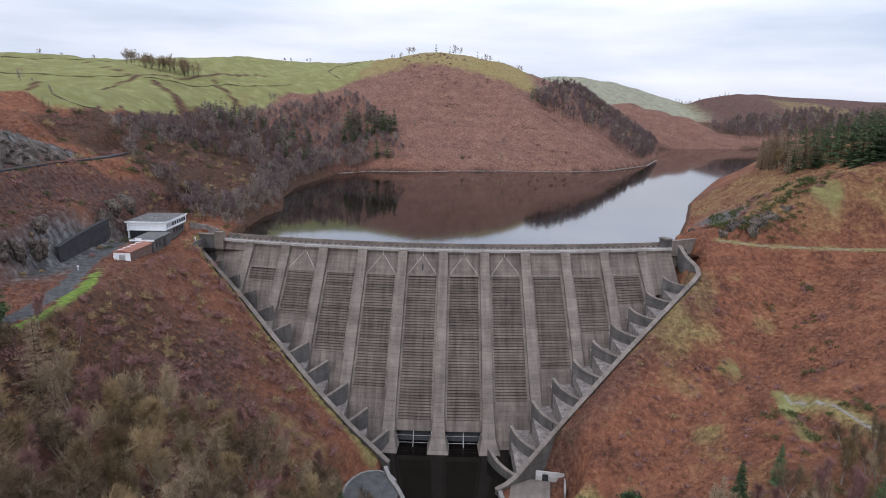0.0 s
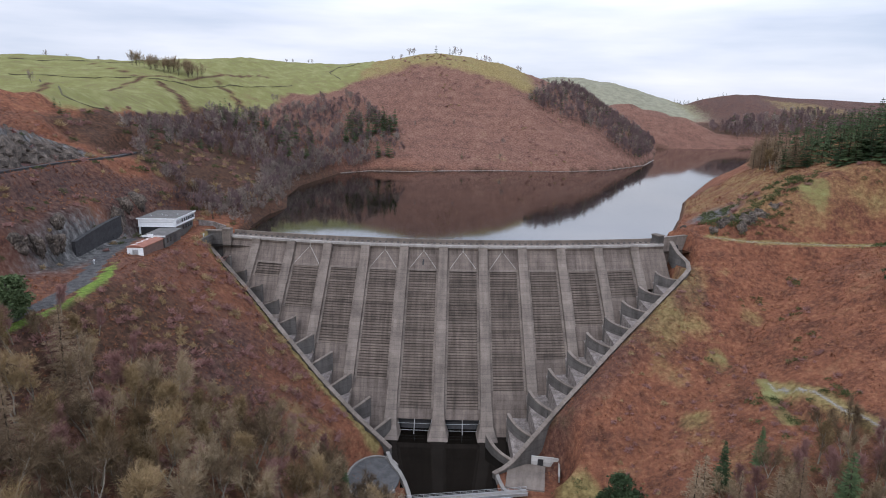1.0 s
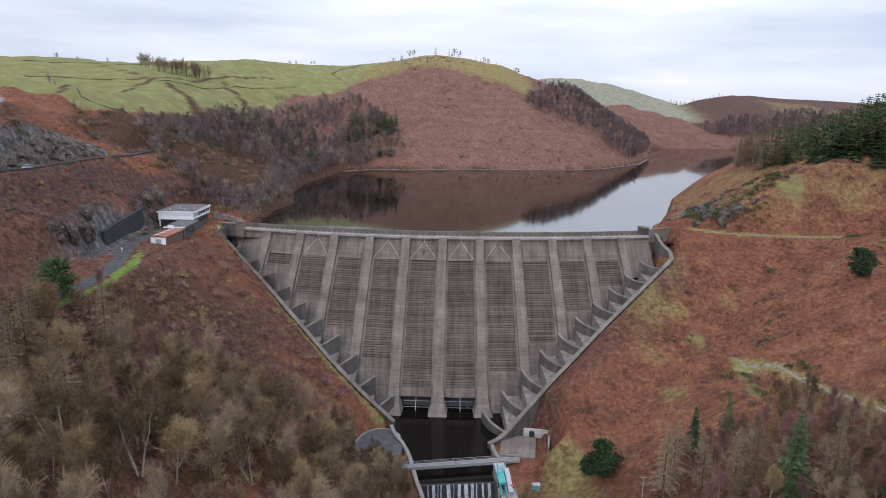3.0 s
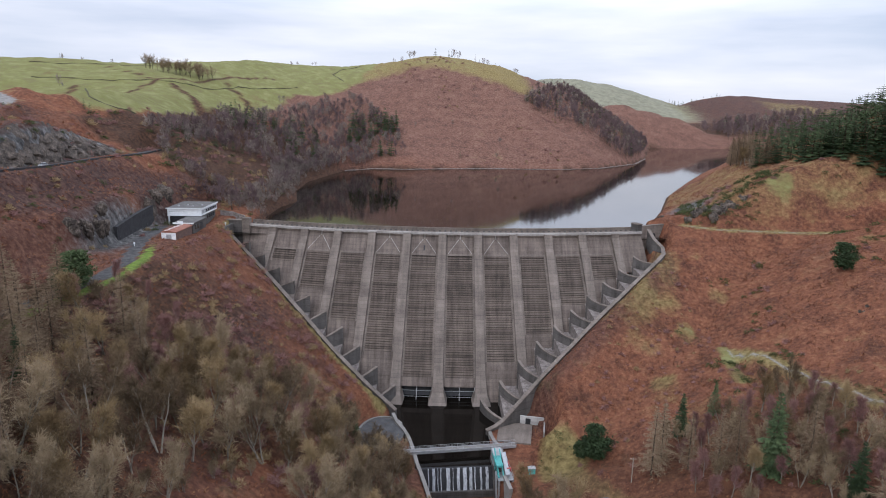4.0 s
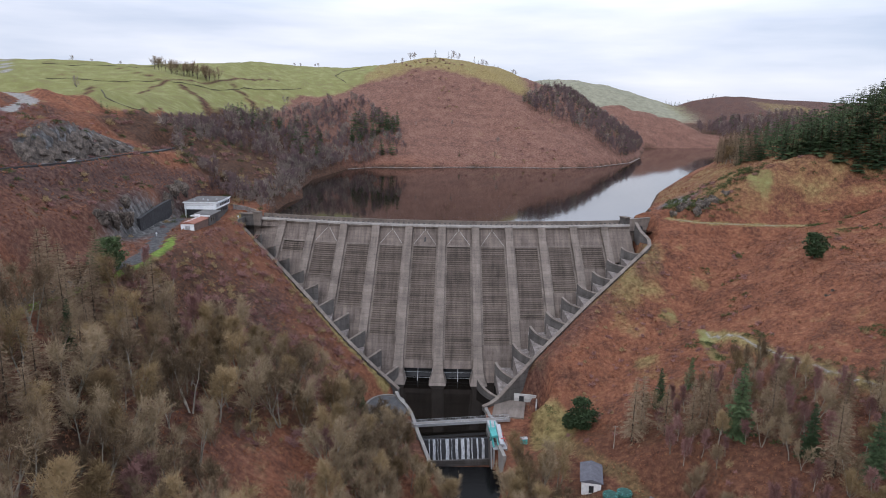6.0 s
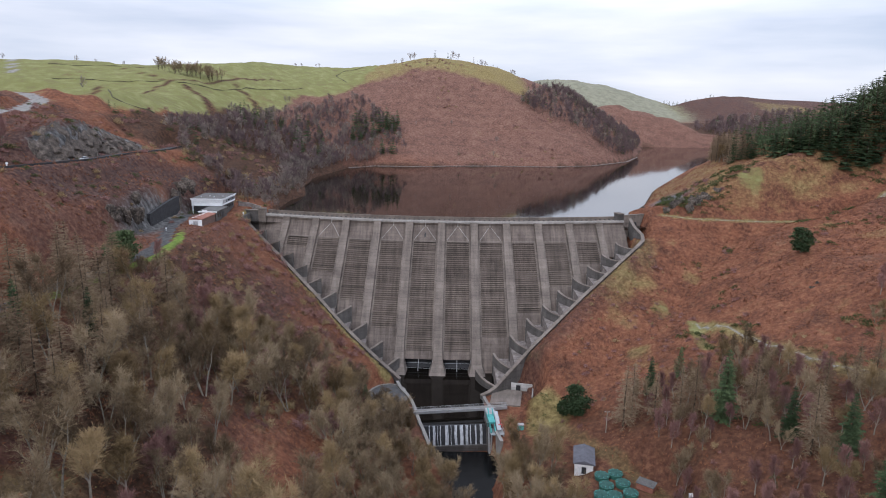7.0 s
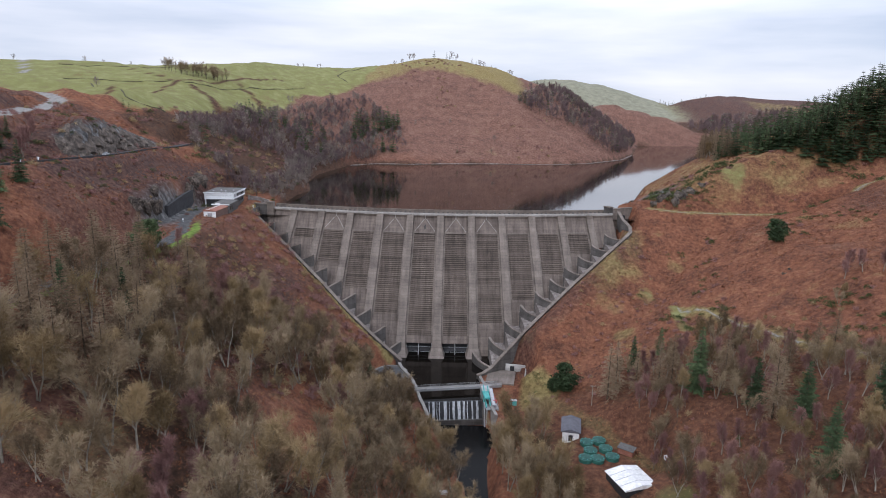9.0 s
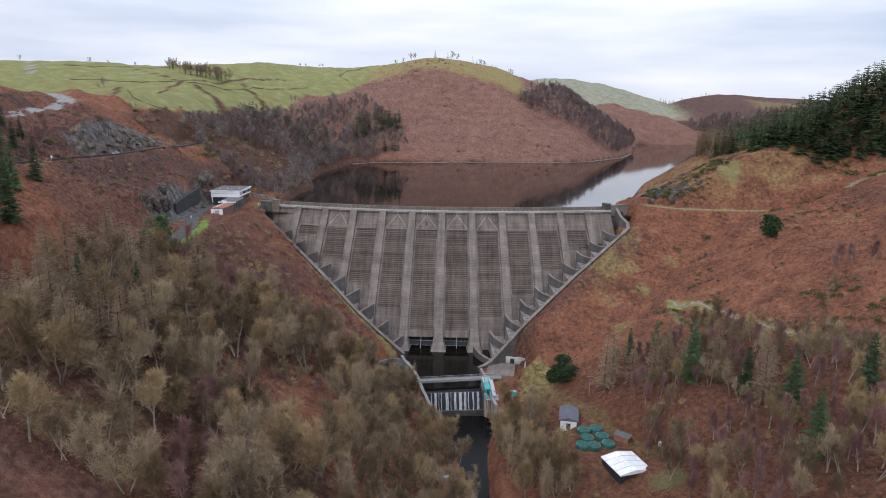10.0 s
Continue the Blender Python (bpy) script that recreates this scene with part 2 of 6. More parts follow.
LARCH = material("bare_larch_twigs", [(0.160, 0.112, 0.072), (0.272, 0.204, 0.136)], 0.3, 0.95, 0, 6, spread=0.3, spec=0.1)
NEEDLE = material("pine_needles", [(0.029, 0.046, 0.022), (0.052, 0.079, 0.037), (0.089, 0.123, 0.056)], 0.5, 0.9, 0, 5, spread=0.25, spec=0.1)
GORSE = material("evergreen_bush_leaves", [(0.035, 0.048, 0.018), (0.085, 0.10, 0.04)], 0.6, 0.9, 0, 5, spread=0.3, spec=0.1)
FERN = material("dead_bracken", [(0.085, 0.040, 0.027), (0.212, 0.087, 0.049), (0.323, 0.176, 0.094)], 0.12, 0.95, 0, 9, spec=0.05)
SEDGE = material("straw_grass", [(0.19, 0.16, 0.065), (0.36, 0.29, 0.13)], 0.2, 0.95, 0, 9, spec=0.05)
WHITE = material("white_paint", [(0.62, 0.66, 0.68), (0.80, 0.82, 0.83)], 0.3, 0.6, 0.05)
GLASS = material("window_glass", [(0.02, 0.025, 0.03), (0.04, 0.05, 0.06)], 0.5, 0.08, 0, spec=0.6)
ROOFING = material("grey_roofing", [(0.07, 0.068, 0.065), (0.14, 0.135, 0.13)], 0.4, 0.85, 0.2)
RUSTY = material("rusty_red_roof", [(0.20, 0.075, 0.05), (0.30, 0.14, 0.10)], 0.5, 0.8, 0.2)
SLATE = material("slate_roof", [(0.07, 0.07, 0.085), (0.13, 0.13, 0.15)], 0.8, 0.6, 0.2)
STEEL = material("galvanised_steel", [(0.30, 0.31, 0.32), (0.48, 0.49, 0.50)], 1.0, 0.5, 0.05, metal=0.5)
TEAL = material("turquoise_paint", [(0.05, 0.28, 0.27), (0.12, 0.42, 0.40)], 0.6, 0.5, 0.05)
DGREEN = material("green_plastic", [(0.02, 0.085, 0.07), (0.05, 0.16, 0.13)], 0.7, 0.5, 0.1)
FOAM = material("white_water", [(0.16, 0.17, 0.18), (0.55, 0.57, 0.60)], 0.8, 0.5, 0.4, 5, stretch=(1.6, 1.6, 0.12))
TARMAC = material("tarmac", [(0.05, 0.05, 0.052), (0.11, 0.11, 0.11)], 0.4, 0.9, 0.2)
# dark paint of metal parts, and the painted shade inside openings
METAL_AND_SHADE = material("dark_metal_and_opening_shade", [(0.015, 0.016, 0.018), (0.04, 0.042, 0.045)], 1.0, 0.5, 0.05)
REDPAINT = material("red_paint", [(0.32, 0.05, 0.05), (0.45, 0.09, 0.08)], 1.0, 0.5, 0.05)
CRAG = material("slaty_crag", [(0.026, 0.021, 0.018), (0.070, 0.057, 0.047), (0.177, 0.143, 0.115)], 0.35, 0.9, 0.9, 6, stretch=(1, 1.0, 0.55), bump_dist=0.4)
HEDGE = material("mossy_field_wall", [(0.05, 0.045, 0.03), (0.12, 0.11, 0.065)], 0.2, 0.95, 0.6, 8)
DARKSTONE = material("dark_masonry", [(0.021, 0.021, 0.023), (0.048, 0.048, 0.051)], 0.6, 0.9, 0.7, 5)
BRICKWALL = material("brown_brick", [(0.10, 0.065, 0.055), (0.17, 0.11, 0.09)], 0.8, 0.9, 0.3, 5)
NETTING = material("green_netting", [(0.012, 0.045, 0.04), (0.045, 0.12, 0.10)], 1.5, 0.8, 0.3, 6)
TARP = material("white_sheeting", [(0.60, 0.60, 0.60), (0.80, 0.80, 0.79)], 0.35, 0.6, 0.2, 4)


# ---------------------------------------------------------------- mesh helpers
def mesh_of(name, verts, faces, mat, smooth=False):
    me = bpy.data.meshes.new(name)
    me.from_pydata([tuple(map(float, v)) for v in verts], [], [tuple(map(int, f)) for f in faces])
    me.materials.append(mat)
    if smooth:
        me.polygons.foreach_set("use_smooth", [True] * len(me.polygons))
    me.update()
    return me


def thing(name, label, category, at=(0, 0, 0), turn=0.0, group="", kind=""):
    e = new(name)
    e.matrix_basis = pose(*at, 0, 0, turn)
    return tagged(e, label, category, group, kind)


def part(name, bm, mat, parent, label="", bevel=0.0):
    """Links a bmesh as one mesh object under a thing or a part."""
    if bevel:
        bmesh.ops.bevel(bm, geom=list(bm.edges), offset=bevel, segments=1, affect="EDGES", clamp_overlap=True)
    me = bpy.data.meshes.new(name)
    bmesh.ops.recalc_face_normals(bm, faces=bm.faces)
    bm.to_mesh(me)
    bm.free()
    me.materials.append(mat)
    return child(name, me, parent, label)


def child(name, me, parent, label="", m=None):
    ob = new(name, me)
    ob.parent = parent
    if m is not None:
        ob.matrix_basis = m
    return tagged(ob, label)


def box(x0, x1, y0, y1, z0, z1, bm=None):
    bm = bm or bmesh.new()
    v = [bm.verts.new((x, y, z)) for x in (x0, x1) for y in (y0, y1) for z in (z0, z1)]
    for f in ((0, 1, 3, 2), (4, 6, 7, 5), (0, 4, 5, 1), (2, 3, 7, 6), (0, 2, 6, 4), (1, 5, 7, 3)):
        bm.faces.new([v[i] for i in f])
    return bm


def prism(corners, bm=None):
    """A solid from two equal rings of points."""
    bm = bm or bmesh.new()
    a, c = corners
    va, vc = [bm.verts.new(p) for p in a], [bm.verts.new(p) for p in c]
    k = len(a)
    bm.faces.new(va), bm.faces.new(vc[::-1])
    for i in range(k):
        bm.faces.new((va[i], vc[i], vc[(i + 1) % k], va[(i + 1) % k]))
    return bm


def sweep(sections, bm=None):
    """A solid through a row of equal rings of points."""
    bm = bm or bmesh.new()
    rings = [[bm.verts.new(p) for p in s] for s in sections]
    k = len(rings[0])
    for r, s in zip(rings, rings[1:]):
        for i in range(k):
            bm.faces.new((r[i], s[i], s[(i + 1) % k], r[(i + 1) % k]))
    bm.faces.new(rings[0][::-1]), bm.faces.new(rings[-1])
    return bm


def rod(a, c, r0, r1=None, sides=6, bm=None):
    r1 = r0 if r1 is None else r1
    a, c = Vector(a), Vector(c)
    d = (c - a).normalized()
    u = d.orthogonal().normalized()
    w = d.cross(u)
    ring = lambda p, r: [p + (u * math.cos(2 * math.pi * i / sides) + w * math.sin(2 * math.pi * i / sides)) * r for i in range(sides)]
    return sweep([ring(a, r0), ring(c, r1)], bm)


def wall_along(points, thick, z0s, z1s, bm=None):
    """A standing wall along plan points with its own foot and top at each."""
    secs = []
    for i, (p, za, zb) in enumerate(zip(points, z0s, z1s)):
        q0, q1 = points[max(i - 1, 0)], points[min(i + 1, len(points) - 1)]
        d = Vector((q1[0] - q0[0], q1[1] - q0[1], 0)).normalized()
        nx, ny = -d.y * thick / 2, d.x * thick / 2
        secs.append([(p[0] - nx, p[1] - ny, za), (p[0] + nx, p[1] + ny, za), (p[0] + nx, p[1] + ny, zb), (p[0] - nx, p[1] - ny, zb)])
    return sweep(secs, bm)


# ---------------------------------------------------------------- lie of the land
LAKE_Z = 62.0
DAM_R, DAM_X, DAM_Y, SLOPE, CREST = 385.0, 12.0, 260.0, 0.70, 66.0
SHORE = [(-94, 272), (-99, 310), (-101, 350), (-95, 378), (-107, 430), (-110, 487), (-94, 580), (-70, 604), (-33, 603), (10, 616), (60, 624), (120, 624),
         (170, 646), (226, 708), (262, 785), (300, 895), (338, 1010), (550, 1032), (700, 1010), (420, 800), (331, 684), (233, 549), (166, 425), (140, 360), (118, 312), (103, 274)]


def smooth(a, b, v):
    t = np.clip((v - a) / (b - a), 0, 1)
    return t * t * (3 - 2 * t)


def shore_distance(x, y):
    """Metres outside (plus) or inside (minus) the reservoir's edge."""
    best = np.full(np.shape(x), 1e9)
    inside = np.zeros(np.shape(x), bool)
    for (ax, ay), (cx, cy) in zip(SHORE, SHORE[1:] + SHORE[:1]):
        dx, dy = cx - ax, cy - ay
        t = np.clip(((x - ax) * dx + (y - ay) * dy) / (dx * dx + dy * dy), 0, 1)
        best = np.minimum(best, np.hypot(x - ax - t * dx, y - ay - t * dy))
        with np.errstate(divide="ignore", invalid="ignore"):
            inside ^= ((ay > y) != (cy > y)) & (x < (cx - ax) * (y - ay) / (cy - ay) + ax)
    return np.where(inside, -best, best)


def line_distance(x, y, pts):
    """Plan distance to a polyline, and the height along it."""
    best, z = np.full(np.shape(x), 1e9), np.zeros(np.shape(x))
    for (ax, ay, az), (cx, cy, cz) in zip(pts, pts[1:]):
        dx, dy = cx - ax, cy - ay
        t = np.clip(((x - ax) * dx + (y - ay) * dy) / (dx * dx + dy * dy), 0, 1)
        d = np.hypot(x - ax - t * dx, y - ay - t * dy)
        z = np.where(d < best, az + t * (cz - az), z)
        best = np.minimum(best, d)
    return best, z


def stream_x(y):
    return np.interp(y, (60, 95, 137, 170, 215), (20, 17, 13, 5, 0))


def floor_z(ax):
    """Level of the stepped side channel at a distance ax from the valley's middle."""
    return np.interp(ax, (18, 25, 43.7, 68.7, 103), (-3, 0, 16.5, 33.5, 54))


def train_y(x):
    """Plan line of the training walls."""
    ax = np.abs(x)
    return np.where(x > 0, np.interp(ax, (19, 24.9, 43.7, 68.7, 103), (187, 190, 201, 220.6, 250)), np.interp(ax, (16.6, 30, 45, 60, 82, 106), (200, 207, 218, 229, 254, 273)))


def train_z(x):
    """Top of the training walls."""
    ax = np.abs(x)
    return np.where(x > 0, np.interp(ax, (19, 24.9, 43.7, 68.7, 103), (1.5, 3, 20, 37, 56.5)), np.interp(ax, (16.6, 30, 45, 60, 82, 106), (3, 12, 22, 34, 45.5, 62)))


def toe_y(x, z):
    return DAM_Y + (x - DAM_X) ** 2 / (2 * DAM_R) - SLOPE * (CREST - z)


LANE = [(-127, 244, 70), (-123, 216, 69.7), (-114, 186, 69.5), (-111, 161, 69.3), (-121, 110, 69), (-133, 60, 66), (-142, 0, 62)]
ROAD = [(-180, 40, 103), (-173, 110, 101.5), (-169, 160, 100.5), (-164, 190, 100), (-160, 216, 99.5), (-163, 240, 99), (-166, 268, 98.5), (-164, 309, 97.5), (-172, 350, 97)]
HILL_LANE = [(-200, 170, 117), (-203, 200, 117.5), (-212, 235, 118.5), (-218, 265, 120), (-232, 305, 123.5), (-240, 320, 125.5), (-254, 329, 129), (-266, 330, 130)]
FAR_LANE = [(-400, 545, 0), (-435, 601, 0), (-470, 690, 0)]
RED_SPUR = [(300, 1110, 134), (335, 1090, 128), (382, 1075, 124), (447, 1085, 92), (480, 1070, 68)]
FAR_HILL = [(520, 1450, 124), (582, 1450, 145), (644, 1450, 156), (707, 1450, 155), (769, 1450, 153), (871, 1450, 147), (1000, 1450, 144), (1500, 1450, 138)]
TRACK = [(124, 277, 68.3), (140, 271, 67.5), (175, 266, 67.5), (230, 262, 69), (320, 256, 76)]
FOOTPATH = [(165, 62, 62), (141, 96, 51), (130, 120, 46), (121, 155, 41), (118, 178, 39), (111, 190, 35.5)]
GREEN_SPUR = [(111, 192, 35.5), (108, 178, 34), (107, 168, 33)]
BANKPATH = [(-8, 40, 3), (-6, 81, 3), (-9, 110, 3.5), (-16, 140, 5), (-24, 165, 5)]


def road_x(y):
    """The upper road's bearing past the crag."""
    return np.interp(y, (40, 110, 160, 190, 216, 240, 268, 309, 350), (-180, -173, -169, -164, -160, -163, -166, -164, -172))


def crag_height(y):
    return np.interp(y, (190, 225, 250, 275, 306), (8, 15, 16.5, 11, 2))


def land(x, y):
    """Height of the ground."""
    x, y = np.asarray(x, float), np.asarray(y, float)
    u = x - stream_x(y) * np.exp(-(x / 60) ** 2)
    a = np.abs(u)
    a = np.maximum(a, np.minimum(a + np.interp(y, (92, 128), (6.0, 0)), 12))
    left = np.interp(a, (0, 8, 12, 24, 35, 55, 75, 95, 105, 112, 130, 137, 158, 172, 194, 222, 300, 500, 900, 3000),
                     (-8, -7.5, 1, 4, 12, 29, 45, 61, 68.2, 69.3, 70.5, 84, 98, 101, 109, 124, 129, 136, 155, 190))
    right = np.interp(a, (0, 8, 12, 25, 45, 76, 110, 130, 163, 200, 260, 400, 900, 3000), (-8, -7.5, 0, 3, 7, 19, 35, 46, 62, 72, 92, 125, 180, 230))
    bank = np.minimum(66 - 0.55 * (270 - y), 0.84 * (x - 18))
    right = np.where(y > 120, np.maximum(right, bank), right)
    down = np.where(u < 0, left, right)
    # land round the reservoir
    sd = shore_distance(x, y)
    s = np.maximum(sd, 0)
    hill = np.exp(-(((x - 8) / np.where(x < 8, 120, 205)) ** 2 + ((y - 970) / 250) ** 2))
    west = smooth(40, -170, x) * (1 - 0.6 * smooth(930, 1200, y))
    east = smooth(140, 260, x) * smooth(700, 420, y)
    far = smooth(880, 1300, y) * smooth(-100, 150, x)
    top = 45 + 86 * hill + (58 - 2 * smooth(-300, -420, x)) * west * (1 - 0.4 * hill) - 26 * far + 13 * np.exp(-((x + 250) / 70) ** 2)
    top = top - 34 * smooth(-225, -300, x) * smooth(620, 430, y)
    reach = 240 + 90 * west - 45 * smooth(20, 120, x) - 60 * smooth(110, 190, x) * smooth(1120, 1040, y)
    rise = np.sin(np.pi / 2 * np.clip(s / reach, 0, 1)) ** 0.95
    up = LAKE_Z + 1.2 * smooth(0, 4, s) + top * rise
    headland = LAKE_Z + 1.5 * smooth(0, 4, s) + 0.62 * np.minimum(s, 45) + 0.34 * np.maximum(s - 45, 0) + 0.25 * np.maximum(s - 100, 0)
    up = up * (1 - east) + np.minimum(headland, 190) * east
    up = up + 108 * np.exp(-(((x - 290) / 320) ** 2 + ((y - 1560) / 220) ** 2)) + 14 * np.exp(-(((x - 700) / 210) ** 2 + ((y - 1220) / 130) ** 2))
    near_bank = LAKE_Z + 1.0 + 0.75 * s
    for ridge, fall in ((RED_SPUR, 0.40), (FAR_HILL, 0.19)):
        d, rz = line_distance(x, y, ridge)
        up = np.maximum(up, np.minimum(rz - fall * d + 3 * noise_field(x, y, 0.004), near_bank))
    # the spur with the crag, west of the dam
    spur = 120 * np.exp(-np.maximum(np.hypot((x + 330) / 1.3, y - 240) - 60, 0) ** 2 / 12500)
    wu = np.where(x < 0, smooth(285, 400, y), smooth(268, 305, y))
    z = down * (1 - wu) + np.maximum(up, np.where(x < -120, np.minimum(spur, 120), 0)) * wu
    z = np.where(sd < 0, np.maximum(LAKE_Z + 0.5 * sd, 30) - 0.5, z) * np.where(y > 262, 1, 0) + z * np.where(y > 262, 0, 1)
    rough = noise_field(x, y, 0.035) * 2.2 + noise_field(x + 90, y, 0.12) * 0.7
    keep = np.where((np.abs(x) < 112) & (y > 165) & (y < 300), 0.25, 1.0)
    z = z + rough * keep * smooth(10, 40, a) * smooth(0, 25, np.where(y > 262, np.abs(sd), 60)) * (1 + 1.2 * smooth(120, 220, -x) * smooth(420, 300, y))
    # roads and paths lie level across
    for pts, w in ((LANE, 4.5), (ROAD, 5), (HILL_LANE, 5), (TRACK, 3.5), (FOOTPATH, 2), (GREEN_SPUR, 3), (BANKPATH, 3)):
        d, pz = line_distance(x, y, pts)
        k = (1 - smooth(w, w * 2.6, d)) * smooth(17, 9, np.abs(pz - z))
        z = z * (1 - k) + pz * k
    # the crag that stands over the road
    west_of = road_x(y) - x
    k = smooth(185, 205, y) * smooth(330, 304, y) * smooth(2, 6, west_of)
    z = z * (1 - k) + np.maximum(z, 98 + crag_height(y) * smooth(5, 17, west_of) + 0.12 * np.minimum(west_of, 60)) * k
    # level ground of the fish tanks
    k = smooth(19, 13, np.hypot(x - 61, (y - 104) * 0.9))
    z = z * (1 - k) + 9.0 * k
    # banks meet the training walls
    gap = train_y(x) - y
    k = (1 - smooth(2, 15, gap)) * (gap > -4) * smooth(108, 102, np.abs(x)) * (np.abs(x) > 17)
    z = z * (1 - k) + (train_z(x) - 0.7) * k
    # excavation for the dam and its channels
    ax = np.abs(x)
    inside = (y > train_y(x) + 0.6) & (ax < 104) & (y < toe_y(x, CREST) + 6)
    z = np.where(inside, np.minimum(floor_z(ax) - 3.5, z), z)
    for cx, cy, rx, ry, lev in ((-22, 184, 11, 14, 1.4), (31, 184, 13, 13, 1.6), (27, 161, 9, 11, 0.6), (34, 160, 6, 8, 0.9)):
        k = smooth(1.35, 0.95, np.hypot((x - cx) / rx, (y - cy) / ry))
        z = z * (1 - k) + np.minimum(z, lev) * k
    k = smooth(1.35, 0.85, np.hypot((x - 106) / 7.5, (y - 269) / 12))
    z = z * (1 - k) + np.minimum(z, 58) * k
    mid_x = np.interp(y, (132, 150, 165, 180, 200), (13, 10.5, 8, 5, 0))
    half = np.interp(y, (128, 134, 150, 165, 180, 200), (3, 11, 13, 14.5, 15.5, 19))
    z = np.where((np.abs(x - mid_x) < half) & (y > 130) & (y < 262), np.minimum(z, -9), z)
    return z


def noise_field(x, y, f):
    """Smooth value noise, the same at every build."""
    x, y = np.asarray(x, float) * f + 1000, np.asarray(y, float) * f + 1000
    out, amp = 0, 1.0
    for o in range(3):
        xi, yi = np.floor(x).astype(int), np.floor(y).astype(int)
        fx, fy = x - xi, y - yi
        fx, fy = fx * fx * (3 - 2 * fx), fy * fy * (3 - 2 * fy)
        h = lambda i, j: np.modf(np.abs(np.sin(i * 127.1 + j * 311.7 + o * 17.3) * 43758.5453))[0]
        v = (h(xi, yi) * (1 - fx) + h(xi + 1, yi) * fx) * (1 - fy) + (h(xi, yi + 1) * (1 - fx) + h(xi + 1, yi + 1) * fx) * fy
        out = out + amp * (v * 2 - 1)
        x, y, amp = x * 2.03, y * 2.03, amp * 0.5
    return out


def graded(inner0, inner1, step, outer0, outer1, grow):
    """Coordinates with an even step inside and steps that grow outwards."""
    mid = list(np.arange(inner0, inner1 + 0.01, step))
    a, k = mid[0], step
    while a > outer0:
        k *= grow
        a -= k
        mid.insert(0, a)
    a, k = mid[-1], step
    while a < outer1:
        k *= grow
        a += k
        mid.append(a)
    return np.array(mid)


GX = graded(-200, 200, 2.4, -4200, 4200, 1.035)
GY = graded(-30, 330, 2.4, -900, 4600, 1.022)
MX, MY = np.meshgrid(GX, GY)
MZ = land(MX, MY)


def ground_z(x, y):
    """Height of the built ground sheet."""
    i = int(np.clip(np.searchsorted(GX, x) - 1, 0, len(GX) - 2))
    j = int(np.clip(np.searchsorted(GY, y) - 1, 0, len(GY) - 2))
    fx, fy = (x - GX[i]) / (GX[i + 1] - GX[i]), (y - GY[j]) / (GY[j + 1] - GY[j])
    return float((MZ[j, i] * (1 - fx) + MZ[j, i + 1] * fx) * (1 - fy) + (MZ[j + 1, i] * (1 - fx) + MZ[j + 1, i + 1] * fx) * fy)


